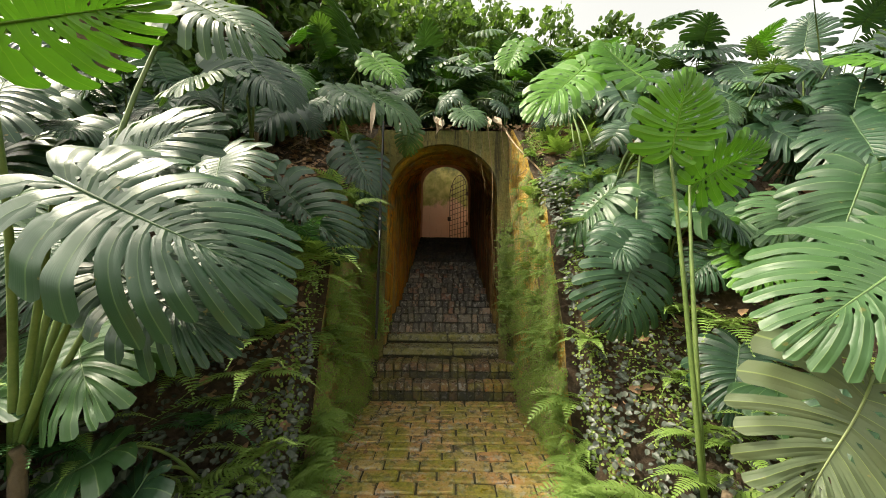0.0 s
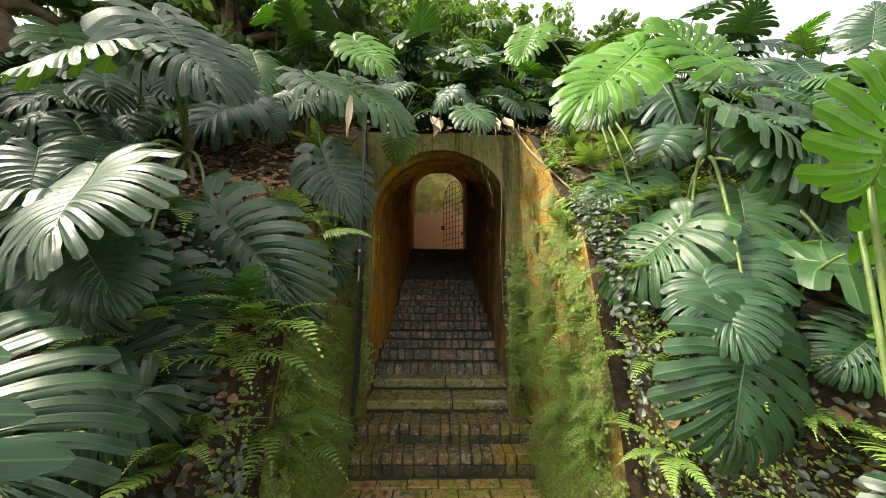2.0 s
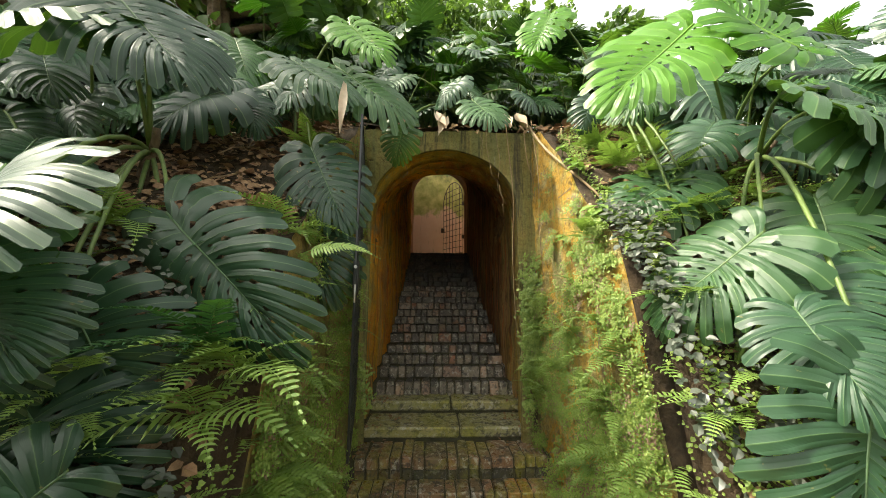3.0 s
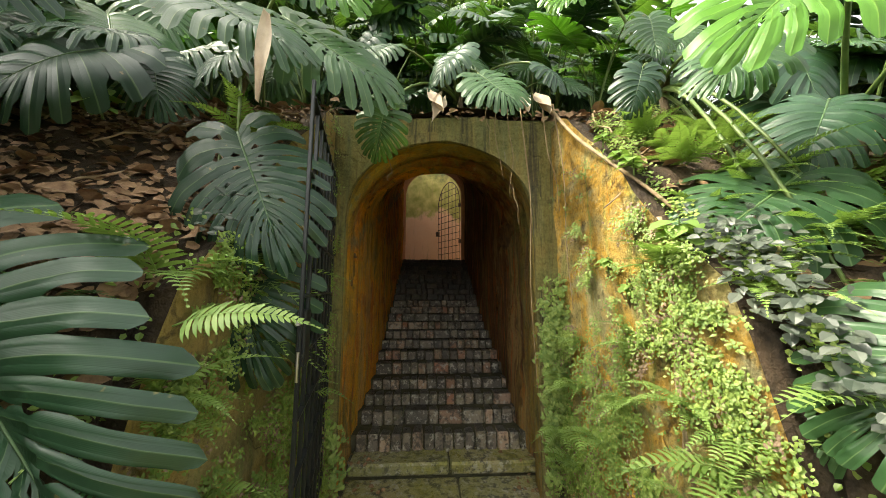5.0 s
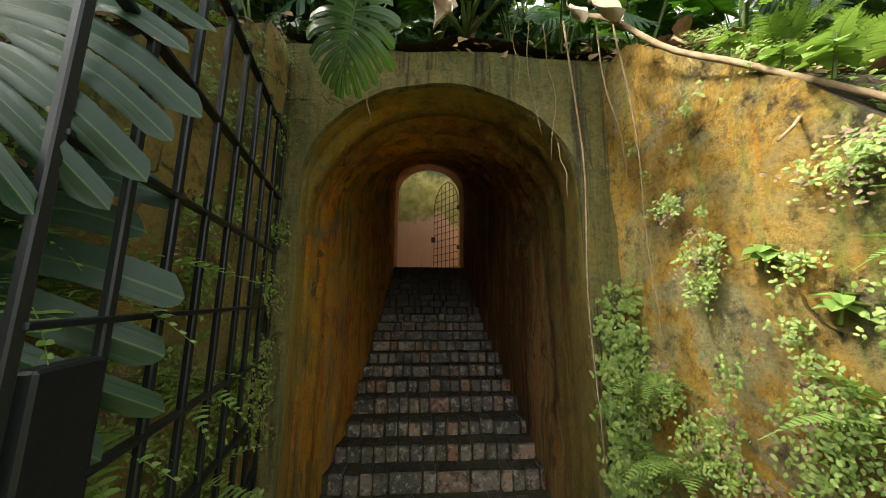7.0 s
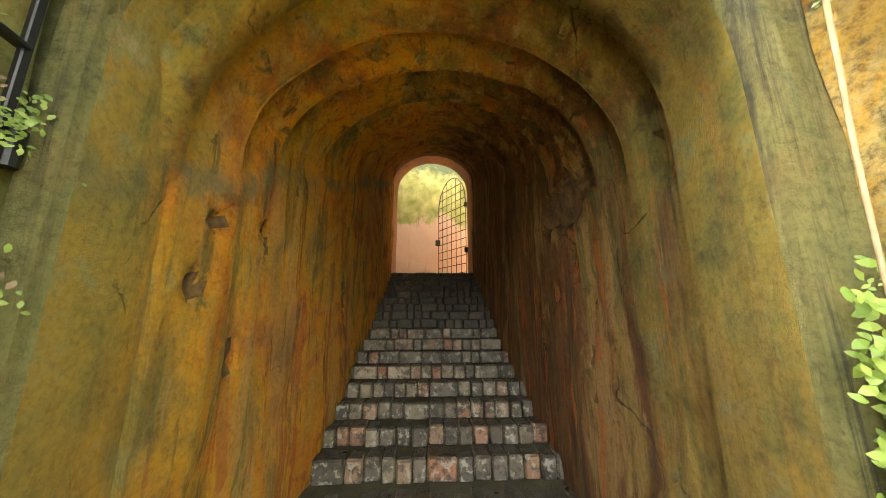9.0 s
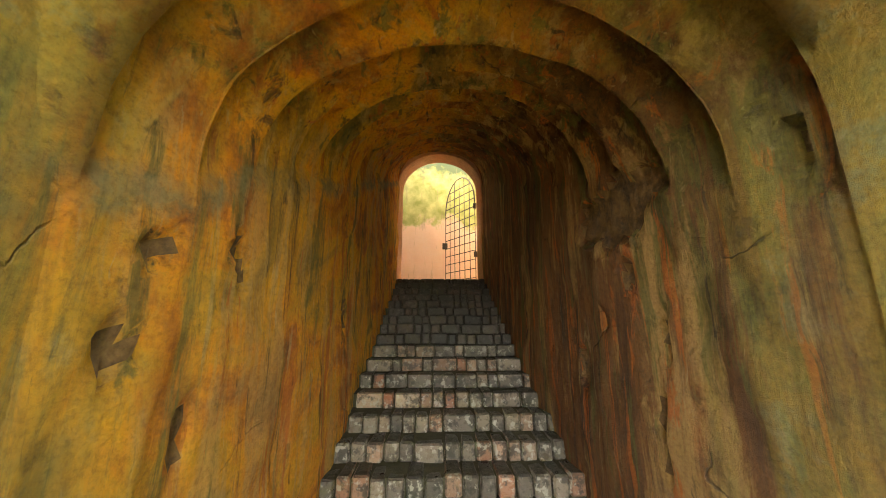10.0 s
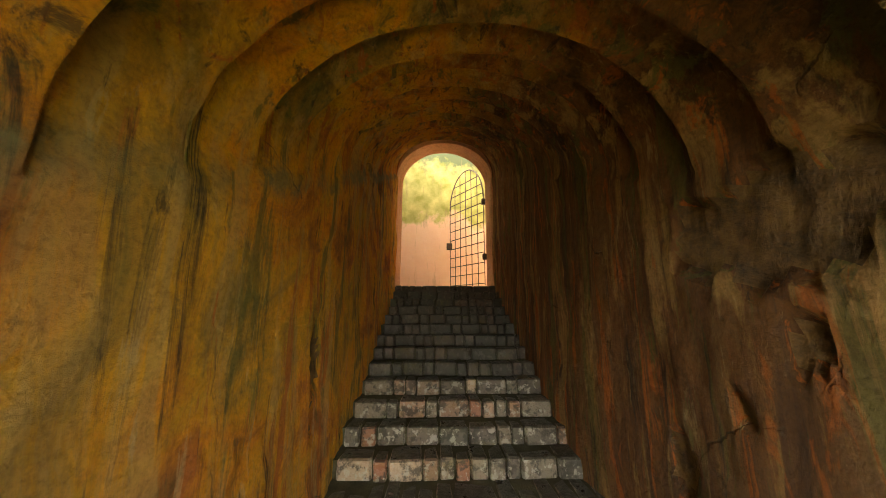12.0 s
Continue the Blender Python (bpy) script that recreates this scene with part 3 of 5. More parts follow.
def yard_material():
    m, nt, p = mat("pink_wash_algae", 0.85)
    v = coords(nt)
    sep = nt.nodes.new("ShaderNodeSeparateXYZ")
    nt.links.new(v, sep.inputs[0])
    n = noise_tex(nt, v, 2.2, 8, 0.65)
    col = ramp(nt, n, [(0.3, (0.80, 0.48, 0.31)), (0.7, (0.84, 0.56, 0.38))])
    lift = math_n(nt, "ADD", sep.outputs[2], math_n(nt, "MULTIPLY", math_n(nt, "SUBTRACT", n, 0.5), 1.5))
    col = mixc(nt, mask(nt, lift, 3.81, 4.01), col, ramp(nt, noise_tex(nt, v, 4, 6), [(0.35, (0.26, 0.26, 0.05)), (0.65, (0.56, 0.47, 0.16))]))
    col = mixc(nt, mask(nt, lift, 4.98, 5.2), col, (0.10, 0.12, 0.05))
    run = noise_tex(nt, coords(nt, (6, 6, 0.8)), 2.2, 6)
    col = mixc(nt, math_n(nt, "MULTIPLY", mask(nt, run, 0.58, 0.70), 0.5), col, (0.30, 0.20, 0.10))
    nt.links.new(col, p.inputs["Base Color"])
    relief(nt, p, noise_tex(nt, v, 14, 8, 0.7), 0.4, 0.01)
    return m


YARDWALL = yard_material()
build_far()


# ---- gates ----
def bar(name, a, b, w, d, material, parent):
    a, b = Vector(a), Vector(b)
    m = look(a, b)
    bm = bmesh.new()
    box_into(bm, -w / 2, w / 2, -d / 2, d / 2, -(b - a).length, 0, min(w, d) * 0.18, 0, m)
    return part(name, bm, material, parent)


def near_gate():
    g = tagged(new("iron_gate"), "tall black painted iron gate of square bars, standing open", "gate")
    g.location = (-0.79, 0.37, 0.72)
    hinge, free = Vector((-0.79, 0.37, 0)), Vector((-0.585, -0.64, 0))
    inv = Matrix.Translation(-g.location)
    def P(f, z):
        q = hinge.lerp(free, f)
        return inv @ Vector((q.x, q.y, z))
    bottom, top = 0.72, 2.66
    bar("stile", P(1, bottom), P(1, top + 0.03), 0.013, 0.016, IRON, g)
    bar("stile", P(0, bottom), P(0, top), 0.013, 0.016, IRON, g)
    for k in range(1, 8):
        bar("upright", P(k / 8, bottom), P(k / 8, top), 0.015, 0.015, IRON, g)
    for z in (0.76, 1.0, 1.22, 1.43, 1.64, 1.85, 2.08, 2.32, 2.62):
        bar("rail", P(0, z), P(1, z), 0.022, 0.010, IRON, g)
    # lock case between the free stile and its neighbour, with its cylinder
    d = (free - hinge).normalized()
    c = P(0.935, 1.70)
    bm = bmesh.new()
    rot = Matrix.Translation(c) @ Matrix.Rotation(math.atan2(d.y, d.x), 4, "Z")
    box_into(bm, -0.052, 0.052, -0.016, 0.016, -0.10, 0.10, 0.004, 0, rot)
    lock = part("lock_case", bm, IRON, g)
    a = P(1.0, 1.76) + d * 0.012
    v, f = tube([a, a + d * 0.03, a + d * 0.03, a + d * 0.05], [0.009, 0.009, 0.006, 0.006], 12)
    raw("lock_cylinder", v, f, STEEL, g)["label"] = "steel lock cylinder"
    v, f = tube([P(1.0, 1.66) + d * 0.02, P(1.0, 1.61) + d * 0.022, P(1.0, 1.56) + d * 0.018], 0.006, 8)
    raw("padlock_shackle", v, f, STEEL, g)["label"] = "steel shackle"
    for z in (0.98, 2.1):
        v, f = tube([P(-0.02, z), P(-0.02, z + 0.07)], 0.016, 10)
        raw("hinge", v, f, IRON, g)


near_gate()


def far_gate():
    g = tagged(new("lattice_gate"), "round-headed rusty lattice gate standing open outwards", "gate")
    g.location = (0.60, 5.37, LANDING)
    hinge, free = Vector((0.60, 5.37, 0)), Vector((0.12, 6.15, 0))
    inv = Matrix.Translation(-g.location)
    def P(f, z):
        q = hinge.lerp(free, f)
        return inv @ Vector((q.x, q.y, z))
    def head(f):
        return 3.91 + 0.60 * math.sqrt(max(0.0, 1 - (2 * f - 1) ** 2))
    n = 6
    for k in range(n + 1):
        f = k / n
        bar("upright", P(f, LANDING + 0.03), P(f, head(f)), 0.013, 0.013, RUST, g)
    z = LANDING + 0.06
    while z < 4.43:
        lo, hi = 0.0, 1.0
        if z > 3.91:
            s = math.sqrt(max(0.0, 1 - ((z - 3.91) / 0.60) ** 2))
            lo, hi = 0.5 - s / 2, 0.5 + s / 2
        bar("rail", P(lo, z), P(hi, z), 0.016, 0.010, RUST, g)
        z += 0.158
    pts = [P(0.5 - 0.5 * math.cos(math.pi * i / 14), 3.91 + 0.60 * math.sin(math.pi * i / 14)) for i in range(15)]
    v, f = tube(pts, 0.011, 6)
    raw("arched_head", v, f, RUST, g)
    bm = bmesh.new()
    box_into(bm, -0.05, 0.05, -0.02, 0.02, -0.06, 0.06, 0.006, 0, Matrix.Translation(P(1.03, 3.26)))
    part("latch", bm, RUST, g)
    for z in (2.96, 3.83):
        bm = bmesh.new()
        box_into(bm, -0.03, 0.05, -0.03, 0.03, -0.045, 0.045, 0.006, 0, Matrix.Translation(P(0, z)))
        part("hinge", bm, RUST, g)


far_gate()


# ---- leaves ----
def monstera_mesh(name, seed, fingers=9, split=0.5, holes=True, width=0.50, droop=0.35, fold=0.18, material=None, gape=1.0, cols=4, rows=24):
    """A split leaf, 1 long: midrib along +y from the leaf stalk, face towards +z. Lobes part in tapering slits, oval holes lie nearer the midrib."""
    rnd = random.Random(seed)
    verts, faces, uvs = [], [], []
    sway = rnd.uniform(-0.06, 0.06)
    for side in (1, -1):
        marks = [0.0]
        for fi in range(fingers):
            marks.append(marks[-1] + rnd.uniform(0.8, 1.25) * (1.15 if fi < 3 else 1.0))
        marks = [v / marks[-1] for v in marks]
        gaps = [None]
        for fi in range(1, fingers):
            t = marks[fi]
            cut = min(0.88, max(0.36, 1 - split) * rnd.uniform(0.85, 1.35) * (1.25 if t > 0.8 or t < 0.12 else 1.0))
            spots = []
            if holes and rnd.random() < 0.85:
                spots.append((rnd.uniform(0.07, 0.12), rnd.uniform(0.06, 0.10), rnd.uniform(0.12, 0.20)))
            if holes and cut > 0.46 and rnd.random() < 0.8:
                spots.append((0.24 + rnd.uniform(0, 0.04), rnd.uniform(0.10, 0.14), rnd.uniform(0.16, 0.26)))
            gaps.append((cut, rnd.uniform(0.12, 0.26) * gape, spots))
        gaps.append(None)
        ends = [rnd.uniform(0.90, 1.05) for k in range(fingers)]
        curls = [rnd.uniform(-0.06, 0.10) for k in range(fingers)]
        twists = [rnd.uniform(-0.10, 0.10) for k in range(fingers)]

        def half_gap(k, b):
            g = gaps[k]
            if g is None:
                return 0.0
            cut, wide, spots = g
            if b > cut:
                q = (b - cut) / (1 - cut)
                return wide * (0.55 * math.sqrt(min(1.0, q * 3.0)) * (1 - 0.35 * q) + 0.45 * q * q)
            for start, long, hole_wide in spots:
                if start < b < start + long:
                    return hole_wide * math.sin(math.pi * (b - start) / long)
            return 0.0
        for fi in range(fingers):
            t0, t1 = marks[fi], marks[fi + 1]
            base = len(verts)
            for c in range(cols + 1):
                u = c / cols
                for r in range(rows + 1):
                    b = r / rows
                    lo, hi = half_gap(fi, b), 1 - half_gap(fi + 1, b)
                    uu = lo + (hi - lo) * u
                    t = t0 + (t1 - t0) * uu
                    blunt = 1 - (0.15 if gaps[fi] or gaps[fi + 1] else 0.05) * smooth(0.5, 1.0, b) * abs(2 * uu - 0.85) ** 3
                    bb = b * blunt
                    own = 1 + (ends[fi] - 1) * smooth(0.3, 0.9, b)
                    ang = radians(interp(t, [(0, 158), (0.10, 128), (0.22, 100), (0.4, 76), (0.6, 57), (0.8, 37), (0.92, 18), (1.0, 2)]))
                    ln = width * own * interp(t, [(0, 0.46), (0.06, 0.70), (0.15, 0.90), (0.3, 1.03), (0.5, 1.0), (0.7, 0.84), (0.85, 0.66), (1.0, 0.52)])
                    foot = 0.01 + 0.76 * t ** 0.95
                    ca = ang - 0.62 * bb * (0.35 + 0.65 * (1 - t))
                    mid = (ang + ca) / 2
                    x = side * (0.003 + ln * bb * math.sin(mid))
                    y = foot + ln * bb * math.cos(mid)
                    out = bb * ln
                    pillow = 0.013 * math.sin(2 * math.pi * abs(uu - 0.5)) * smooth(0.02, 0.3, bb)
                    z = fold * out - droop * out * out * 1.6 - droop * 0.36 * max(0.0, y) ** 2 * (1 if y > 0 else 0)
                    z += pillow + curls[fi] * smooth(0.45, 1.0, b) * ln - 0.05 * smooth(0.75, 1.0, b) * ln + twists[fi] * (uu - 0.5) * b * b * (t1 - t0) * 4
                    z += 0.014 * math.sin(7 * y + 4 * out + seed) + sway * x * y
                    verts.append((x, y, z))
                    uvs.append((uu, b))
            for c in range(cols):
                for r in range(rows):
                    q = base + c * (rows + 1) + r
                    f = (q, q + 1, q + rows + 2, q + rows + 1)
                    faces.append(f if side < 0 else f[::-1])
    # midrib
    pts = []
    for i in range(9):
        y = 0.86 * i / 8
        pts.append((0, y, -droop * 0.36 * y * y + 0.014 * math.sin(7 * y + seed) - 0.001))
    v, f = tube(pts, [0.010 * (1 - 0.8 * i / 8) + 0.001 for i in range(9)], 5)
    k = len(verts)
    verts += [tuple(p) for p in v]
    uvs += [(0.5, 0.5)] * len(v)
    faces += [tuple(i + k for i in g) for g in f]
    return raw(name, verts, faces, material, "mesh", True, uvs)


MON, MASS = {}, {}
for kind, material, cfg in (("a", LEAF_DARK, dict(split=0.58, droop=0.40, width=0.54, fingers=11)), ("b", LEAF_MID, dict(split=0.56, droop=0.45, width=0.54, fingers=10)),
                            ("c", LEAF_DARK, dict(split=0.45, droop=0.55, fingers=8, holes=False, gape=1.3, cols=3, rows=9)), ("g", LEAF_YOUNG, dict(split=0.42, droop=0.30, fingers=10, width=0.46, gape=1.2)),
                            ("y", LEAF_AGED, dict(split=0.62, droop=0.25, width=0.56)), ("d", LEAF_MID, dict(split=0.50, droop=0.45, fingers=10, holes=False, width=0.44, gape=1.4, cols=3, rows=9))):
    MON[kind] = [monstera_mesh("monstera_leaf", 11 + 7 * i + ord(kind), material=material, **cfg) for i in range(3)]
    MASS[kind] = [monstera_mesh("monstera_leaf", 12 + 7 * i + ord(kind), material=material, **{**cfg, "cols": 3, "rows": 9, "holes": False}) for i in range(3)]


def leaf_matrix(base, tip, up, wide=1.0):
    base, tip = Vector(base), Vector(tip)
    d = tip - base
    size = d.length * 1.06
    y = d.normalized()
    z = (Vector(up) - y * y.dot(Vector(up))).normalized()
    x = y.cross(z)
    rot = Matrix((x, y, z)).transposed().to_4x4()
    return Matrix.Translation(base) @ rot @ Matrix.Diagonal((size * wide, size, size, 1))


leaf_rnd = random.Random(5)


def add_leaf(plant, kind, base, tip, root, up=None, stalk=0.009, sag=None, wide=1.0, stock=MON):
    inv = Matrix.Translation(-plant.location)
    if up is None:
        up = (leaf_rnd.uniform(-0.2, 0.2), -0.75 + leaf_rnd.uniform(-0.2, 0.2), 0.75)
    ob = new("leaf", leaf_rnd.choice(stock[kind]))
    ob.parent = plant
    ob.matrix_local = inv @ leaf_matrix(base, tip, up, wide)
    b, r = Vector(base), Vector(root)
    lift = (b - r).length * (0.16 if sag is None else sag)
    pts = bend(inv @ r, inv @ b, lift)
    v, f = tube(pts, [stalk * (1.5 - 0.8 * i / 7) for i in range(8)], 6)
    raw("leaf_stalk", v, f, STEM, plant, True)


def plant_at(x, y, label, group="split-leaf plants on the banks"):
    p = new("monstera_plant")
    p.location = (x, y, bank_z(x, y) - 0.02)
    return tagged(p, label, "plant", group)


def trunk(plant, x, y, h, lean):
    z0 = -0.05
    pts = [Vector((lean[0] * t, lean[1] * t, z0 + h * t)) + 0.04 * noise.noise_vector(Vector((x, y, 3 * t))) for t in [i / 6 for i in range(7)]]
    v, f = tube(pts, [0.03 - 0.002 * i for i in range(7)], 8)
    raw("stem", v, f, BARK, plant, True)


DARK_LABEL = "large glossy dark-green split-leaf plant on the earth bank"
BRIGHT_LABEL = "split-leaf plant with bright young light-green leaves"
PLANTS = [
    (-1.5, -2.2, DARK_LABEL, [
        ("a", (-1.12, -2.50, 1.47), (-0.46, -2.56, 1.22), 0.72, (0.1, -0.85, 0.55)),
        ("g", (-1.26, -2.62, 1.84), (-0.74, -2.66, 1.88), 0.66, (0.1, -0.70, -0.70)),
        ("a", (-1.34, -2.26, 1.49), (-0.90, -2.34, 1.80), 1.0, (0.0, -0.9, 0.4)),
        ("b", (-1.28, -2.00, 2.56), (-0.83, -2.06, 2.34), 1.0, (0.1, -0.8, 0.6)),
        ("a", (-1.29, -1.99, 1.34), (-0.83, -2.05, 1.08)),
        ("a", (-1.02, -2.42, 1.22), (-0.62, -2.46, 1.02), 0.7)]),
    (-1.75, -0.7, DARK_LABEL, [
        ("a", (-1.31, -1.05, 1.96), (-0.70, -1.27, 1.44), 0.68, (-0.35, -0.80, 0.45)),
        ("a", (-1.65, -1.15, 3.00), (-1.17, -1.20, 2.58)),
        ("a", (-1.80, -1.19, 1.25), (-1.30, -1.23, 0.82)),
        ("a", (-1.63, -0.91, 1.44), (-1.86, -0.98, 0.93)),
        ("a", (-1.44, -0.85, 1.32), (-1.02, -0.97, 1.01)),
        ("a", (-1.37, -1.60, 1.73), (-1.12, -1.66, 1.46), 1.0, (0.2, -0.8, 0.5)),
        ("a", (-1.50, -1.46, 1.66), (-1.38, -1.54, 1.28), 1.0, (0.2, -0.9, 0.3)),
        ("a", (-1.39, -1.30, 1.60), (-1.12, -1.36, 1.18), 1.0, (0.1, -0.9, 0.4)),
        ("a", (-1.40, -1.40, 1.33), (-1.07, -1.46, 0.96), 1.0, (0.2, -0.9, 0.4)),
        ("a", (-1.56, -1.07, 2.96), (-1.20, -1.12, 2.64))]),
    (-1.35, 0.1, DARK_LABEL, [
        ("b", (-0.85, -0.40, 3.18), (-0.30, -0.46, 2.86)),
        ("b", (-1.05, -0.62, 3.05), (-0.62, -0.75, 2.80)),
        ("a", (-0.92, -0.54, 2.51), (-0.64, -0.74, 2.02), 0.86, (0.05, -0.85, 0.5)),
        ("a", (-1.03, -0.50, 2.18), (-0.72, -0.64, 1.58), 0.84, (0.05, -0.95, 0.25)),
        ("g", (-0.79, -0.36, 3.57), (-0.46, -0.50, 3.19))]),
    (0.1, 0.65, "split-leaf plant hanging over the arch from the bank above", [
        ("b", (-0.40, -0.02, 2.98), (-0.48, 0.06, 2.68), 1.0, (0.1, -1.0, 0.2)),
        ("b", (0.17, -0.08, 3.15), (0.36, -0.24, 2.92), 1.25, (-0.1, -0.7, 0.7)),
        ("c", (0.08, 0.05, 3.45), (-0.13, -0.01, 3.2)),
        ("c", (0.58, 0.0, 3.30), (0.71, -0.1, 3.1)),
        ("d", (0.0, 0.3, 3.6), (0.25, 0.1, 3.35)),
        ("d", (-0.4, 0.3, 3.65), (-0.6, 0.1, 3.4))]),
    (1.45, 0.15, "split-leaf plant leaning over the mossy wing wall", [
        ("c", (1.05, -0.26, 3.10), (0.97, -0.26, 2.84)),
        ("b", (1.36, -0.66, 2.34), (0.84, -0.74, 2.06), 1.0, (-0.3, -0.7, 0.7)),
        ("b", (1.22, -0.70, 2.90), (0.93, -0.76, 2.68), 1.0, (-0.1, -0.7, 0.7)),
        ("a", (1.14, -0.78, 1.90), (0.86, -0.84, 1.68), 1.0, (-0.4, -0.8, 0.5)),
        ("b", (1.18, -0.92, 1.76), (0.88, -1.00, 1.48), 1.0, (-0.4, -0.8, 0.5)),
        ("a", (1.48, -0.48, 1.81), (1.14, -0.49, 1.61)),
        ("g", (0.85, -0.05, 4.0), (0.63, -0.16, 3.58))]),
    (1.75, -0.75, DARK_LABEL, [
        ("b", (1.18, -1.24, 1.87), (0.80, -1.10, 1.56)),
        ("a", (1.13, -1.53, 1.42), (0.95, -1.62, 0.93)),
        ("b", (1.26, -1.03, 1.70), (0.96, -1.05, 1.24)),
        ("b", (1.28, -1.34, 2.43), (1.62, -1.45, 2.20)),
        ("b", (1.61, -1.21, 2.45), (1.90, -1.34, 1.96)),
        ("a", (1.63, -1.56, 1.41), (1.40, -1.53, 1.22))]),
    (1.9, -0.45, BRIGHT_LABEL, [
        ("g", (1.13, -1.08, 2.94), (0.62, -1.12, 2.52)),
        ("g", (1.46, -1.25, 2.66), (1.21, -1.10, 3.16))]),
    (1.14, -1.88, BRIGHT_LABEL, [
        ("g", (1.06, -1.95, 1.80), (1.08, -2.10, 2.12), 1.35, (0.0, -0.6, -0.8)),
        ("g", (1.30, -1.75, 1.72), (1.66, -1.85, 1.90), 1.0, (0.0, -0.8, -0.5))]),
    (1.75, -2.25, DARK_LABEL, [
        ("y", (1.25, -2.41, 0.93), (0.96, -2.46, 0.57)),
        ("b", (1.42, -2.46, 1.31), (0.95, -2.54, 1.09)),
        ("g", (1.56, -2.48, 1.82), (1.26, -2.44, 1.93))]),
]
for px, py, label, leaves in PLANTS:
    p = plant_at(px, py, label)
    trunk(p, px, py, 0.35, (0.05, -0.05))
    root = p.location + Vector((0, 0, 0.2))
    for kind, b, t, *more in leaves:
        add_leaf(p, kind, b, t, root, wide=more[0] if more else 1.0, up=more[1] if len(more) > 1 else None)


def filler_plants():
    rnd = random.Random(21)
    spots = []
    def take(x0, x1, y0, y1, gap, tries, tag):
        for i in range(tries):
            x, y = rnd.uniform(x0, x1), rnd.uniform(y0, y1)
            if (0.9 < x < 1.75 and -1.0 < y < 0.25) or (-1.7 < x < -0.9 and -1.25 < y < 0.1):
                continue
            if all((x - a) ** 2 + (y - b) ** 2 > gap * gap for a, b, _ in spots):
                spots.append((x, y, tag))
    for s in (-1, 1):
        lo, hi = (1.12, 3.6) if s > 0 else (-3.6, -1.12)
        take(lo, hi, -1.75, 0.35, 0.36, 260, "face")
        take(lo * 1.2, hi * 1.3, -3.1, -1.75, 0.45, 60, "low")
        take(min(lo, hi), max(lo, hi) * 1.0, 0.35, 3.4, 0.42, 200, "crest")
        take(min(lo * 2.6, hi * 1.8), max(lo * 2.6, hi * 1.8), -2.0, 3.0, 0.6, 50, "crest")
        take(lo * 1.1, hi, -0.7, 1.4, 0.55, 60, "tall")
    for s in (-1, 1):
        take(min(s * 1.0, s * 1.9), max(s * 1.0, s * 1.9), -1.9, -0.8, 0.3, 60, "foot")
    take(-1.1, 1.1, 0.62, 3.4, 0.36, 160, "crest")
    take(-1.2, 1.4, 1.2, 3.2, 0.30, 40, "tall")
    for x, y, tag in spots:
        made = []
        bright = rnd.random() < {"crest": 0.36, "face": 0.10, "low": 0.1, "foot": 0.0, "tall": 0.4}[tag]
        if (tag == "low" and -2.5 < x < 2.2) or (tag == "foot" and x > 0 and y < -1.3):
            continue
        root = Vector((x, y, bank_z(x, y) + 0.03))
        s = 1 if x > 0 else -1
        for k in range({"crest": 6, "face": 5, "low": 4, "foot": 4, "tall": 6}[tag]):
            if tag == "foot":
                b = root + Vector((rnd.uniform(-0.15, 0.25) * s, rnd.uniform(-0.2, 0.2), rnd.uniform(0.12, 0.5)))
                d = Vector((rnd.uniform(-0.9, 0.5) * s, rnd.uniform(-0.7, 0.1), rnd.uniform(-1.0, -0.3)))
            elif tag == "tall":
                a, h, r = rnd.uniform(0, 6.28), rnd.uniform(0.8, 1.9), rnd.uniform(0.1, 0.5)
                b = root + Vector((r * math.cos(a), r * math.sin(a) - 0.1, h))
                d = Vector((math.cos(a) * 0.9, math.sin(a) * 0.5 - 0.4, rnd.uniform(-0.9, 0.2)))
            elif tag == "crest":
                a, h, r = rnd.uniform(0, 6.28), rnd.uniform(0.25, 1.15), rnd.uniform(0.1, 0.45)
                b = root + Vector((r * math.cos(a), r * math.sin(a) - 0.12, h))
                d = Vector((math.cos(a) * 0.9, math.sin(a) * 0.5 - 0.5, rnd.uniform(-0.8, 0.5)))
            elif tag == "face":
                h = rnd.uniform(0.05, 0.55)
                b = root + Vector((rnd.uniform(-0.3, 0.3), rnd.uniform(-0.35, -0.05), h))
                d = Vector((rnd.uniform(-0.8, 0.8), rnd.uniform(-0.8, -0.1), rnd.uniform(-1.0, -0.2)))
            else:
                b = root + Vector((rnd.uniform(-0.3, 0.3), rnd.uniform(-0.3, 0.2), rnd.uniform(0.1, 0.6)))
                d = Vector((rnd.uniform(-0.8, 0.8), rnd.uniform(-0.6, 0.4), rnd.uniform(-0.6, 0.0)))
            t = b + d.normalized() * rnd.uniform(0.30, 0.60)
            if tag == "foot":
                t = b + d.normalized() * rnd.uniform(0.28, 0.42)
                if min(abs(b.x), abs(t.x)) < 0.92:
                    continue
                made.append(("a", b, t, (-0.5 * s, -0.7, 0.6)))
                continue
            if min(abs(b.x), abs(t.x)) < 1.02 and min(b.y, t.y) < 0.34:
                if not (tag == "crest" and min(b.y, t.y) > 0.12):
                    continue
            if min(abs(b.x), abs(t.x)) < 1.15 and min(b.y, t.y) < -1.3:
                continue
            kind = rnd.choice("gdgb") if bright else rnd.choice("aabdc")
            made.append((kind, b, t, (rnd.uniform(-0.5, 0.5), -0.6, 0.8)))
        if made:
            p = plant_at(x, y, BRIGHT_LABEL if bright else DARK_LABEL)
            for kind, b, t, up in made:
                add_leaf(p, kind, b, t, root, up, 0.006, stock=MASS)


filler_plants()


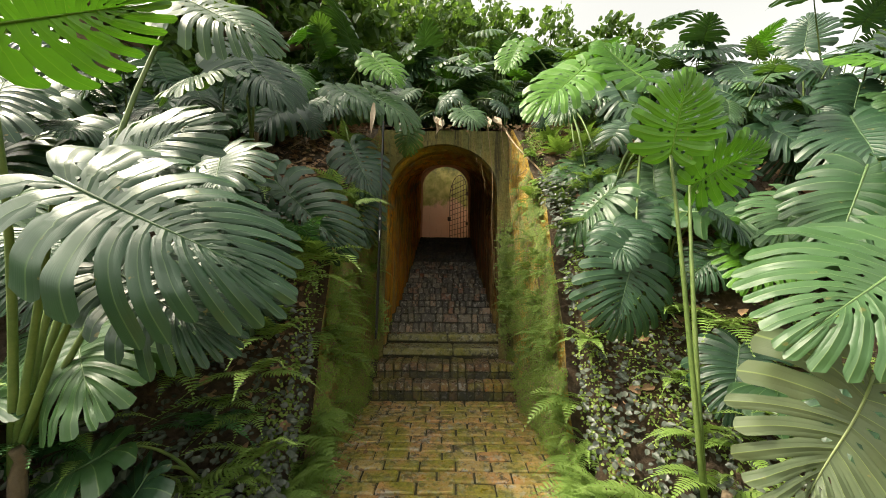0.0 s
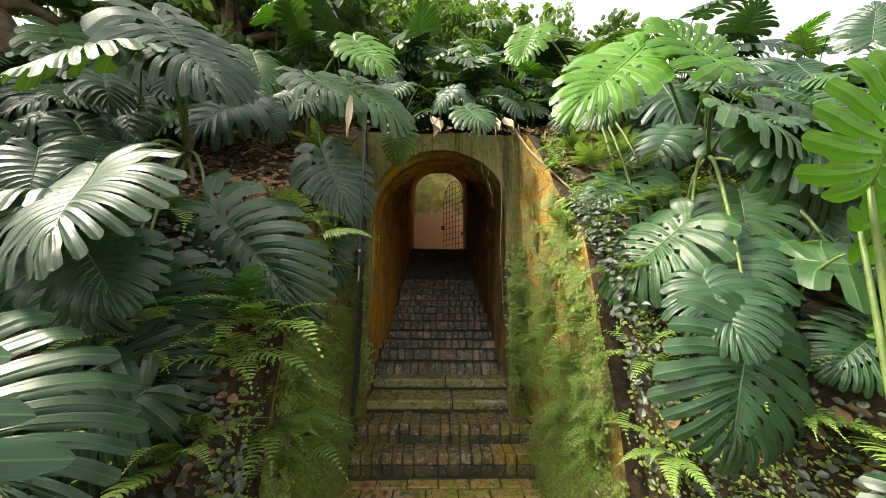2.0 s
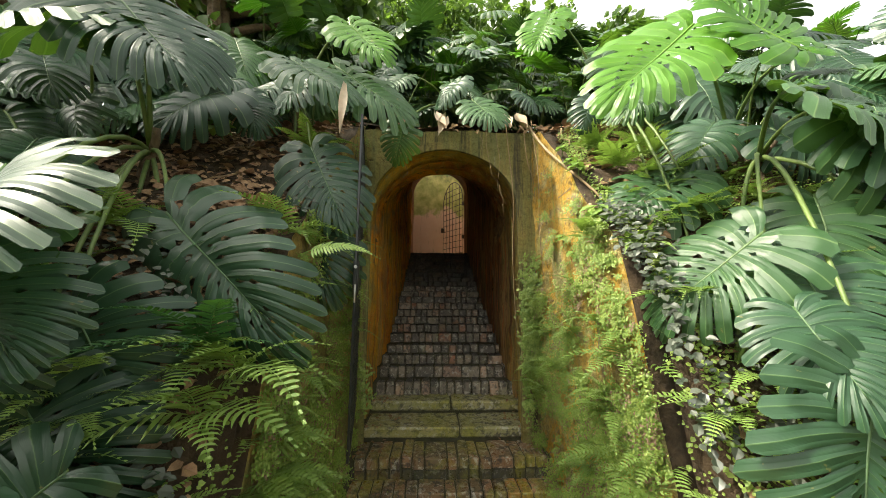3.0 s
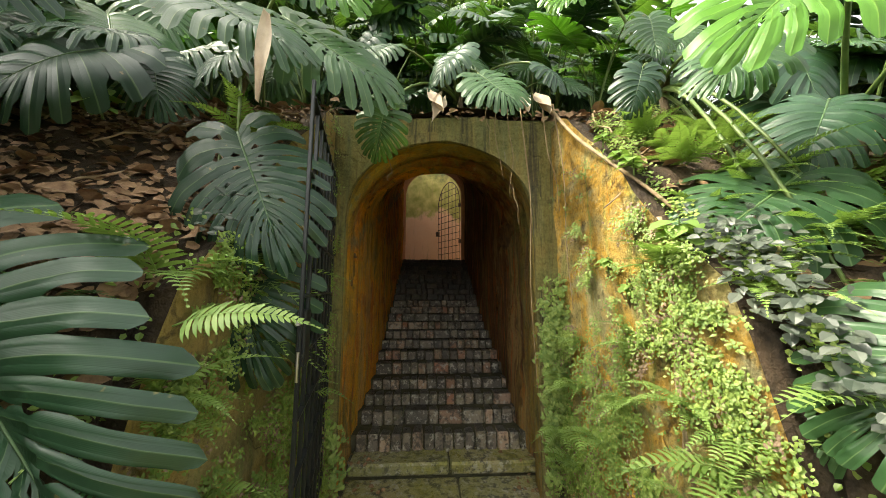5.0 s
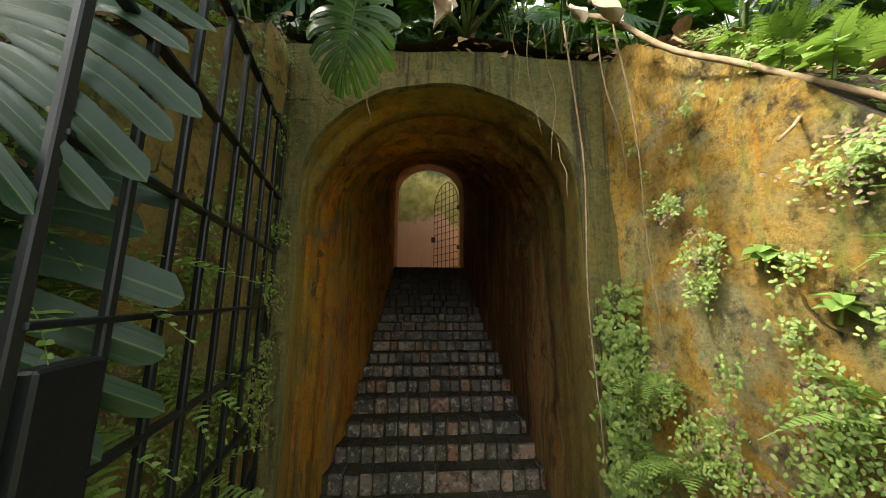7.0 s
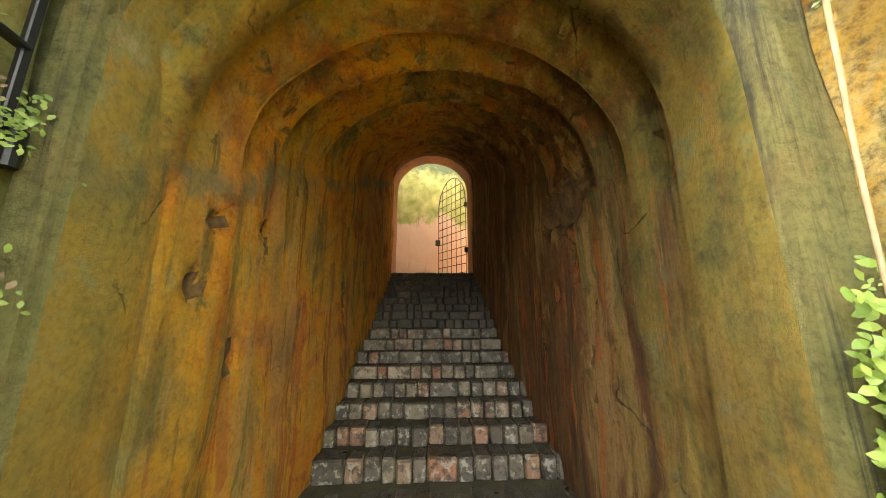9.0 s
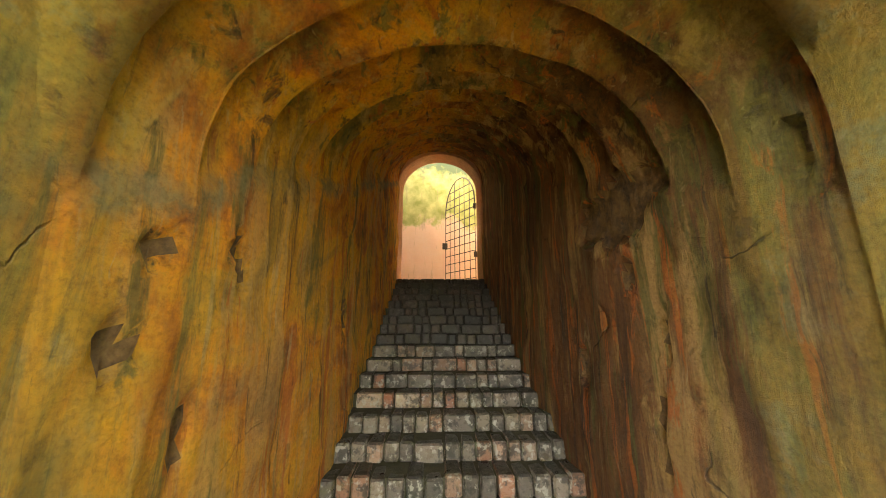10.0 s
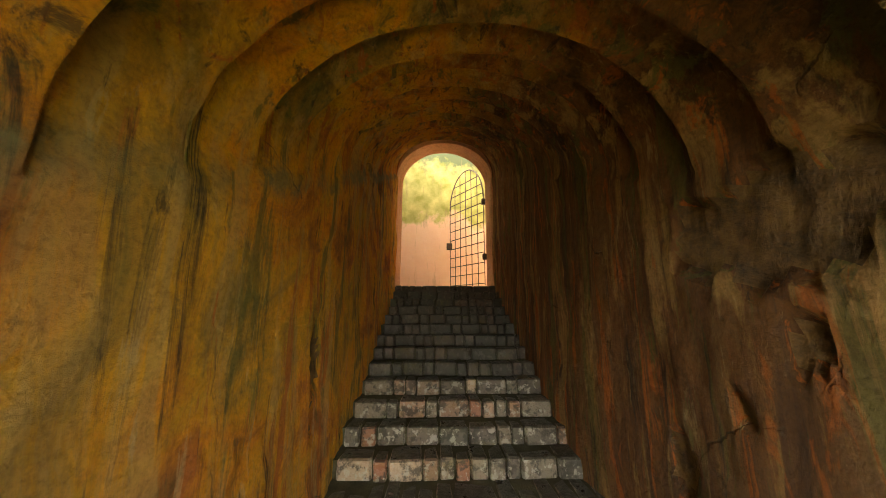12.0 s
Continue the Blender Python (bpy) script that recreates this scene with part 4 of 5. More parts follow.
# ---- ferns ----
def frond_mesh(name, seed, material, pairs=26, width=0.17, droop=0.5, tooth=0.0, gap=0.85):
    """A fern frond 1 long along +y, arching down, pinnae in pairs."""
    rnd = random.Random(seed)
    verts, faces = [], []
    def spine(t):
        return Vector((0.03 * math.sin(3 * t + seed), t * (1 - 0.12 * t), 0.30 * t - droop * t * t))
    v, f = tube([spine(i / 8) for i in range(9)], [0.006 * (1 - 0.85 * i / 8) + 0.0008 for i in range(9)], 4)
    verts += [tuple(p) for p in v]
    faces += f
    for i in range(pairs):
        t = 0.10 + 0.88 * i / (pairs - 1)
        w = width * (math.sin(math.pi * min(1, (t + 0.12) ** 0.75)) ** 0.8 + 0.12) * (1.05 - 0.5 * t)
        half = 0.5 * gap * 0.88 / pairs
        for s in (1, -1):
            o = spine(t)
            out = Vector((s, 0.28 + 0.5 * t, -0.10 + rnd.uniform(-0.12, 0.12))).normalized()
            along = Vector((0, 1, 0.3 - droop * 2 * t)).normalized()
            lift = 0.05 * w
            k = len(verts)
            L = w * rnd.uniform(0.9, 1.06)
            verts += [tuple(o - along * half * 0.7), tuple(o + along * half * 0.7),
                      tuple(o + out * L * 0.45 - along * half * 1.05 + Vector((0, 0, lift))), tuple(o + out * L * 0.45 + along * half * 0.95 + Vector((0, 0, lift))),
                      tuple(o + out * L * 0.8 - along * half * 0.7), tuple(o + out * L * 0.8 + along * half * 0.7),
                      tuple(o + out * L + along * half * 0.3 - Vector((0, 0, 0.12 * w)))]
            for q in ((0, 1, 3, 2), (2, 3, 5, 4)):
                faces.append(tuple(k + j for j in (q if s > 0 else q[::-1])))
            faces.append((k + 4, k + 5, k + 6))
    return raw(name, verts, faces, material, "mesh", True)


FRONDS = {"sword": [frond_mesh("fern_frond", i, FERN, 23, 0.17, 0.6, gap=0.92) for i in range(3)],
          "deep": [frond_mesh("fern_frond", 10 + i, FERN_DEEP, 22, 0.20, 0.65, gap=0.85) for i in range(3)],
          "lush": [frond_mesh("fern_frond", 20 + i, FERN, 17, 0.30, 0.75, gap=0.72) for i in range(3)]}
fern_rnd = random.Random(9)


def fern(x, y, z, kind, count, size, toward, spread=1.2, label="arching green sword fern"):
    p = tagged(new("fern"), label, "fern", "ferns along the walls")
    p.location = (x, y, z)
    for k in range(count):
        a = toward + spread * (k / max(1, count - 1) - 0.5) * 2 + fern_rnd.uniform(-0.2, 0.2)
        s = size * fern_rnd.uniform(0.75, 1.1)
        ob = new("frond", fern_rnd.choice(FRONDS[kind]))
        ob.parent = p
        ob.matrix_local = Matrix.Rotation(a - math.pi / 2, 4, "Z") @ Matrix.Rotation(radians(fern_rnd.uniform(5, 50)), 4, "X") @ Matrix.Scale(s, 4)
    return p


DOWN = -math.pi / 2
BANK_FERNS = [
    (-0.95, -1.75, "sword", 6, 0.55, -0.9), (-0.85, -1.2, "lush", 5, 0.42, -0.8), (-0.9, -0.85, "lush", 5, 0.36, -0.6), (-1.25, -2.0, "deep", 6, 0.5, -1.0),
    (-1.0, -2.5, "deep", 7, 0.45, -0.9), (-1.3, -2.75, "deep", 7, 0.45, -1.2), (-1.7, -2.5, "deep", 7, 0.45, -1.3), (-1.0, -2.85, "deep", 6, 0.35, -1.0),
    (1.1, -1.75, "sword", 7, 0.55, 4.0), (1.25, -2.05, "sword", 6, 0.5, 4.2), (1.0, -2.25, "sword", 6, 0.42, 4.0), (1.55, -1.9, "sword", 5, 0.5, 4.3),
    (0.95, -1.25, "lush", 5, 0.3, 3.7), (1.35, -2.5, "lush", 6, 0.4, 4.2), (1.15, -0.35, "sword", 7, 0.55, 3.9), (1.4, -0.5, "sword", 8, 0.55, 4.2),
    (1.15, -0.1, "sword", 7, 0.5, 4.0), (1.5, -0.15, "sword", 7, 0.55, 4.3), (1.3, -0.75, "sword", 6, 0.5, 4.2), (1.0, -0.7, "sword", 5, 0.4, 4.0), (-1.05, -0.2, "sword", 5, 0.4, -0.9),
    (-1.55, -1.6, "sword", 6, 0.5, -1.0), (1.75, -0.9, "sword", 6, 0.5, 4.3), (-1.1, -1.45, "sword", 5, 0.45, -0.7),
]
extra = random.Random(61)
for k in range(15):
    BANK_FERNS.append((extra.uniform(0.98, 1.9), extra.uniform(-0.95, 0.25), "sword", 5, extra.uniform(0.36, 0.46), 4.1))
for k in range(46):
    sd = -1 if k < 28 else 1
    BANK_FERNS.append((sd * extra.uniform(0.88, 2.0), extra.uniform(-3.0, -1.5), "deep" if (sd < 0 and extra.random() < 0.75) else "sword", 7, extra.uniform(0.28, 0.48), (-1.0 if sd < 0 else 4.1)))
for k in range(44):
    sd = -1 if k < 24 else 1
    BANK_FERNS.append((sd * extra.uniform(0.90, 1.7), extra.uniform(-1.95, -0.75), extra.choice(("sword", "lush", "deep") if sd < 0 else ("sword", "sword", "lush")), 6, extra.uniform(0.26, 0.46), (-0.9 if sd < 0 else 4.0)))
for x, y, kind, n, s, a in BANK_FERNS:
    if x > 0.9 and y > -0.95:
        s *= 0.66
    fern(x, y, bank_z(x, y) - 0.01, kind, n, s, a, 1.3, "deep green feathery fern at the bank foot" if kind == "deep" else "bright green arching fern on the bank")
WALL_FERNS = [
    (0.745, 0.29, 1.28, "lush", 4, 0.26, -1.9), (0.74, 0.28, 0.98, "lush", 5, 0.30, -2.0), (0.78, 0.16, 0.80, "lush", 5, 0.28, math.pi + 0.4), (0.77, 0.22, 1.55, "lush", 4, 0.22, -2.2),
    (0.80, -0.10, 1.05, "lush", 5, 0.28, math.pi), (0.82, -0.35, 1.35, "lush", 4, 0.24, math.pi + 0.3), (0.83, -0.62, 1.45, "sword", 4, 0.30, math.pi + 0.3),
    (0.79, 0.12, 1.28, "lush", 4, 0.26, math.pi + 0.2), (0.84, -0.75, 1.0, "lush", 5, 0.26, math.pi + 0.3), (0.84, -0.95, 0.75, "lush", 5, 0.26, math.pi + 0.4),
    (0.85, -0.60, 1.95, "sword", 4, 0.36, math.pi + 0.5), (-0.84, -0.05, 1.30, "lush", 5, 0.30, 0.0), (-0.86, -0.45, 1.05, "lush", 5, 0.30, -0.3), (-0.86, -0.75, 0.7, "lush", 5, 0.28, -0.3),
 (0.83, -0.45, 0.55, "lush", 5, 0.24, math.pi + 0.2), (0.84, -1.1, 0.35, "lush", 5, 0.24, math.pi + 0.3), (-0.86, -0.1, 1.62, "lush", 4, 0.26, -0.2),
]
for x, y, z, kind, n, s, a in WALL_FERNS:
    fern(x, y, z, kind, n, s, a, 0.8, "bright green fern rooted in the wall face")


foot_rnd = random.Random(88)
for k in range(64):
    sd = -1 if k % 2 else 1
    y = foot_rnd.uniform(-1.75, -0.35)
    top = max(0.12, wing_top(y) - floor_z(y))
    fern(sd * (0.87 + 0.03 * smooth(0, -1.5, y)), y, floor_z(y) + top * foot_rnd.uniform(0.1, 0.95), foot_rnd.choice(("sword", "lush", "lush")), 5, foot_rnd.uniform(0.22, 0.42), (math.pi + 0.5) if sd > 0 else -0.5, 0.9, "bright green fern rooted in the wall face")


lone = tagged(new("fern"), "single light green fern frond reaching over the path", "fern", "ferns along the walls")
lone.location = (-0.715, -1.03, 1.80)
blade = new("frond", FRONDS["sword"][1])
blade.parent = lone
blade.matrix_local = Matrix.Rotation(-1.62, 4, "Z") @ Matrix.Rotation(radians(10), 4, "X") @ Matrix.Rotation(radians(35), 4, "Y") @ Matrix.Scale(0.36, 4)


# ---- small leaves in masses ----
def leaflet(verts, faces, c, normal, up, size, kind):
    n = Vector(normal).normalized()
    u = (Vector(up) - n * n.dot(Vector(up)))
    u = u.normalized() if u.length > 1e-4 else n.orthogonal().normalized()
    w = n.cross(u)
    k = len(verts)
    if kind == "fan":
        for a in (-1.15, -0.6, 0.0, 0.6, 1.15):
            verts.append(c + size * (math.sin(a) * w + math.cos(a) * u) + n * size * (0.12 * math.cos(2.5 * a)))
        verts.append(c)
        faces += [(k + 5, k + i + 1, k + i) for i in range(4)]
    else:
        for a, b, h in ((-0.0, 0.0, 0), (0.42, 0.35, 0.10), (0.34, 0.75, 0.06), (0.0, 1.1, -0.12), (-0.34, 0.75, 0.06), (-0.42, 0.35, 0.10)):
            verts.append(c + size * (a * w + b * u) + n * size * h)
        verts.append(c + size * 0.5 * u - n * size * 0.03)
        faces += [(k + 6, k + i, k + (i + 1) % 6) for i in range(6)]


def maidenhair(side, tag):
    rnd = random.Random(31 + side)
    verts, faces = [], []
    dry_v, dry_f = [], []
    for i in range(6800):
        y = rnd.uniform(-1.50, 0.40)
        top = wing_top(y) + 0.03
        lo = floor_z(y)
        z = lo + (top - lo) * rnd.random() ** 1.25
        cover = 0.42 + 1.5 * bump(y * 1.0, z, 2.6, 7.0) + 2.4 * bump(y, z, 8.0, 2.0) - 0.95 * smooth(1.45, 1.85, z) * (smooth(-0.75, -0.35, y) if side > 0 else 0.5)
        if rnd.random() > cover:
            continue
        x = side * ((0.80 if side > 0 else 0.83) + 0.06 * smooth(0.3, -1.4, y))
        o = Vector((x - side * 0.01, y, z))
        if rnd.random() < 0.13:
            vv, ff = dry_v, dry_f
        else:
            vv, ff = verts, faces
        for s in range(rnd.randint(2, 4)):
            d = Vector((-side * rnd.uniform(0.4, 1.0), rnd.uniform(-0.9, 0.6), rnd.uniform(-0.7, 0.5))).normalized()
            ln = rnd.uniform(0.04, 0.11)
            for j in range(9):
                t = 0.25 + 0.75 * j / 8
                c = o + d * ln * t + Vector((rnd.uniform(-1, 1), rnd.uniform(-1, 1), rnd.uniform(-1, 1))) * 0.012 - Vector((0, 0, 0.35 * ln * t * t))
                leaflet(vv, ff, c, (-side * 1.0, rnd.uniform(-1.0, 0.1), rnd.uniform(0.0, 0.9)), (rnd.uniform(-1, 1), rnd.uniform(-1, 1), rnd.uniform(-0.8, 0.4)), rnd.uniform(0.0045, 0.0105), "fan")
    for i in range(430 if side > 0 else 90):
        z = rnd.uniform(0.6, 1.95) if side > 0 else rnd.uniform(0.6, 1.3)
        o = Vector((side * rnd.uniform(0.69, 0.84), FACE - 0.02, z))
        if bump(o.x * 3, z, 1.5, 4.0) < -0.12:
            continue
        d = Vector((-side * rnd.uniform(-0.2, 0.7), -rnd.uniform(0.3, 1.0), rnd.uniform(-0.6, 0.5))).normalized()
        for j in range(9):
            c = o + d * 0.13 * (0.2 + 0.8 * j / 8) + Vector((rnd.uniform(-1, 1), rnd.uniform(-1, 1), rnd.uniform(-1, 1))) * 0.014
            leaflet(verts, faces, c, (-side * 0.4, -1, rnd.uniform(0, 0.8)), (rnd.uniform(-1, 1), rnd.uniform(-1, 1), rnd.uniform(-0.8, 0.4)), rnd.uniform(0.008, 0.020), "fan")
    tagged(raw("dry_maidenhair", dry_v, dry_f, DRYFERN), "withered pinkish-brown maidenhair among the green", "maidenhair", "", "stuff")
    ob = raw(tag, verts, faces, MAIDEN)
    tagged(ob, "light green maidenhair fern matting the damp wall", "maidenhair", "", "stuff")


maidenhair(1, "maidenhair_mat")
maidenhair(-1, "maidenhair_mat")


def ground_cover():
    rnd = random.Random(77)
    verts, faces = [], []
    for i in range(7600):
        side = rnd.choice((-1, 1))
        x = side * (0.80 + 0.75 * rnd.random() ** 1.5)
        y = rnd.uniform(-3.2, -0.7)
        if bump(x, y, 1.7, 12) < -0.2:
            continue
        z = max(bank_z(x, y), floor_z(y)) + rnd.uniform(0.02, 0.20)
        leaflet(verts, faces, Vector((x, y, z)), (-side * rnd.uniform(0.1, 0.7), rnd.uniform(-0.9, -0.1), 0.8), (rnd.uniform(-1, 1), rnd.uniform(-1, 0.4), rnd.uniform(-0.5, 0.1)), rnd.uniform(0.020, 0.042), "oval")
    tagged(raw("ground_cover", verts, faces, IVY), "silvery green and purplish ground cover leaves along the path edge", "ground cover", "", "stuff")
    verts, faces = [], []
    for i in range(4200):
        side = rnd.choice((-1, 1))
        x = side * rnd.uniform(0.9, 2.8)
        y = rnd.uniform(-1.6, 1.2)
        z = bank_z(x, y) + rnd.uniform(0.0, 0.04)
        leaflet(verts, faces, Vector((x, y, z)), (rnd.uniform(-0.6, 0.6), rnd.uniform(-1, 0.4), 0.8), (rnd.uniform(-1, 1), rnd.uniform(-1, 1), rnd.uniform(-0.3, 0.3)), rnd.uniform(0.03, 0.09), "oval")
    for i in range(2600):
        x, y = -rnd.uniform(0.92, 2.3), rnd.uniform(-1.5, 0.4)
        z = bank_z(x, y) + rnd.uniform(0.0, 0.05)
        leaflet(verts, faces, Vector((x, y, z)), (rnd.uniform(-0.2, 0.9), rnd.uniform(-1, 0.0), 0.7), (rnd.uniform(-1, 1), rnd.uniform(-1, 1), rnd.uniform(-0.4, 0.3)), rnd.uniform(0.018, 0.05), "oval")
    for i in range(520):
        x = rnd.choice((-1, 1)) * (0.90 - 0.35 * rnd.random() ** 2.2)
        y = rnd.uniform(-2.6, 0.9)
        z = floor_z(y) + 0.012
        leaflet(verts, faces, Vector((x * (0.83 if y > 0 else 1), y, z)), (rnd.uniform(-0.4, 0.4), rnd.uniform(-0.5, 0.2), 1), (rnd.uniform(-1, 1), rnd.uniform(-1, 1), 0), rnd.uniform(0.015, 0.04), "oval")
    for i in range(120):
        x, y = rnd.uniform(-0.9, 0.9), rnd.uniform(0.28, 0.75)
        leaflet(verts, faces, Vector((x, y, 3.17 + rnd.uniform(0, 0.06) + max(0, y - 0.4) * 0.3)), (rnd.uniform(-0.6, 0.6), -0.8, 0.6), (rnd.uniform(-1, 1), -0.3, rnd.uniform(-1, 0.3)), rnd.uniform(0.03, 0.08), "oval")
    creep_v, creep_f = [], []
    for i in range(22000):
        x, y = 0.90 + 1.05 * rnd.random() ** 1.5, rnd.uniform(-2.0, 0.32)
        if bump(x, y, 2.2, 17) < -0.12:
            continue
        z = bank_z(x, y) + rnd.uniform(0.0, 0.10)
        leaflet(creep_v, creep_f, Vector((x, y, z)), (-rnd.uniform(0.1, 0.8), rnd.uniform(-0.9, -0.1), 0.7), (rnd.uniform(-1, 1), rnd.uniform(-1, 0.4), rnd.uniform(-0.5, 0.3)), rnd.uniform(0.006, 0.014), "fan")
    for i in range(9000):
        side = rnd.choice((-1, 1))
        y = rnd.uniform(-2.2, -0.35)
        x = side * rnd.uniform(0.90, 0.99)
        z = rnd.uniform(floor_z(y), max(floor_z(y) + 0.05, bank_z(x, y) + 0.10))
        leaflet(creep_v, creep_f, Vector((x, y, z)), (-side * rnd.uniform(0.3, 1.0), rnd.uniform(-0.9, 0.0), 0.5), (rnd.uniform(-1, 1), rnd.uniform(-1, 0.4), rnd.uniform(-0.8, 0.3)), rnd.uniform(0.010, 0.026), "oval")
    tagged(raw("bank_creeper", creep_v, creep_f, MAIDEN), "bright green creeping plants covering the bank above the wall", "creeper", "", "stuff")
    tagged(raw("leaf_litter", verts, faces, DEAD), "dry brown fallen leaves on the bank and step edges", "leaf litter", "", "stuff")
    verts, faces = [], []
    for i in range(90):
        x, y = rnd.uniform(-0.75, 0.75), rnd.uniform(-2.4, 0.6)
        leaflet(verts, faces, Vector((x, y, floor_z(y) + 0.01)), (rnd.uniform(-0.3, 0.3), rnd.uniform(-0.3, 0.3), 1), (rnd.uniform(-1, 1), rnd.uniform(-1, 1), 0), rnd.uniform(0.005, 0.014), "oval")
    tagged(raw("small_litter", verts, faces, MAIDEN), "tiny yellow-green leaf scraps on the bricks", "leaf litter", "", "stuff")


ground_cover()


def sprig(x, y, z, n, size, seed, label="small broad-leaved seedling with bright green leaves"):
    rnd = random.Random(seed)
    p = tagged(new("seedling"), label, "seedling", "seedlings on the wing wall")
    p.location = (x, y, z)
    v, f = tube([(0, 0, -0.02), (-0.01, -0.02, size * 0.6), (-0.02, -0.03, size * 1.2)], [0.005, 0.004, 0.002], 5)
    raw("stem", v, f, STEM, p)
    for k in range(n):
        verts, faces = [], []
        a = 2.4 * k + rnd.uniform(-0.3, 0.3)
        leaflet(verts, faces, Vector((-0.015, -0.02, size * (0.3 + 0.9 * k / n))), (0.3 * math.cos(a), 0.3 * math.sin(a) - 0.35, 1), (math.cos(a), math.sin(a), rnd.uniform(-0.3, 0.3)), size * rnd.uniform(0.8, 1.1), "oval")
        raw("leaf", verts, faces, FERN, p)


for k, (x, y, z, n, sz) in enumerate([(0.86, -0.62, 2.04, 11, 0.10), (0.85, -0.40, 2.44, 10, 0.07), (0.85, -0.30, 2.52, 9, 0.06), (0.84, -0.18, 2.68, 9, 0.05), (0.80, -0.22, 1.98, 14, 0.05), (-1.5, -0.5, 2.6, 6, 0.1), (0.81, -0.35, 1.85, 9, 0.05)]):
    sprig(x, y, z, n, sz, 70 + k)


# ---- roots and hanging stalks ----
def strand(name, pts, r0, r1, material, label, category="root"):
    n = len(pts)
    v, f = tube(pts, [r0 + (r1 - r0) * i / (n - 1) for i in range(n)], 6)
    return tagged(raw(name, v, f, material, None, True), label, category, "roots and dry stalks")


def wiggle(a, b, steps, amp, seed):
    a, b = Vector(a), Vector(b)
    return [a.lerp(b, i / steps) + (amp * math.sin(math.pi * i / steps)) * noise.noise_vector(Vector((seed, 2.3 * i / steps, 0.7 * seed))) for i in range(steps + 1)]


for k, (a, b, r) in enumerate([((0.50, 0.22, 3.18), (0.565, 0.24, 1.25), 0.005), ((0.66, 0.22, 3.17), (0.755, 0.23, 2.40), 0.004), ((0.73, 0.2, 3.16), (0.78, 0.15, 1.75), 0.0045),
                             ((0.34, 0.24, 3.18), (0.38, 0.25, 2.62), 0.003), ((0.41, 0.24, 3.18), (0.42, 0.25, 2.5), 0.003), ((0.28, 0.24, 3.18), (0.29, 0.25, 2.86), 0.003), ((-0.40, 0.27, 2.78), (-0.41, 0.27, 2.60), 0.003),
                             ((0.43, 0.2, 2.55), (0.46, 0.2, 2.3), 0.003), ((0.82, -0.62, 2.0), (0.80, -0.6, 1.2), 0.006)]):
    strand("hanging_root", wiggle(a, b, 12, 0.05, k + 1), r, r * 0.5, ROOT, "thin pale root hanging down the wall face")
strand("creeping_root", wiggle((0.62, 0.2, 3.2), (0.93, -0.55, 2.2), 14, 0.06, 30), 0.012, 0.008, ROOT, "pale woody root creeping along the wing wall top")
strand("dry_stalk", wiggle((0.84, -0.55, 2.18), (0.83, -0.62, 1.15), 10, 0.05, 31), 0.011, 0.008, ROOT, "thick pale dry stalk leaning on the wing wall")
for k in range(26):
    rr = random.Random(k + 50)
    s = rr.choice((-1, 1))
    x, y = s * rr.uniform(0.95, 1.9), rr.uniform(-0.9, 0.6)
    a = (x, y, bank_z(x, y) + 0.02)
    b = (x + rr.uniform(-0.5, 0.3) * s, y - rr.uniform(0.1, 0.4), bank_z(x, y - 0.3) + rr.uniform(0.0, 0.1))
    strand("dead_stalk", wiggle(a, b, 8, 0.08, k), 0.007, 0.004, ROOT, "dry brown stalk lying on the bank", "dead stalk")


def dead_leaf(base, tip, w, label):
    base, tip = Vector(base), Vector(tip)
    d = (tip - base).normalized()
    side = d.cross(Vector((0.2, -1, 0.1))).normalized()
    nrm = side.cross(d)
    verts, faces = [], []
    for i in range(9):
        t = i / 8
        hw = w * math.sin(math.pi * (0.08 + 0.9 * t)) ** 0.7
        c = base.lerp(tip, t)
        for u in (-1, -0.4, 0.3, 1):
            verts.append(c + side * hw * u * (0.75 + 0.25 * math.sin(5 * t)) + nrm * w * (0.7 * u * u + 0.25 * math.sin(6 * t + 2 * u)))
    for i in range(8):
        for j in range(3):
            a = i * 4 + j
            faces.append((a, a + 1, a + 5, a + 4))
    return tagged(raw("dead_leaf", verts, faces, PALE_DEAD, None, True), label, "dead leaf", "hanging dead leaves")


for b, t, w in (((-0.595, -0.97, 2.66), (-0.615, -0.95, 2.40), 0.022), ((-0.05, 0.1, 3.12), (-0.12, 0.02, 2.9), 0.05), ((-0.14, 0.1, 3.15), (-0.05, 0.0, 2.95), 0.04), ((0.55, 0.1, 3.15), (0.63, 0.02, 2.98), 0.05), ((0.48, 0.15, 3.18), (0.50, 0.05, 3.0), 0.04)):
    dead_leaf(b, t, w, "curled bleached dead leaf hanging from the plants")


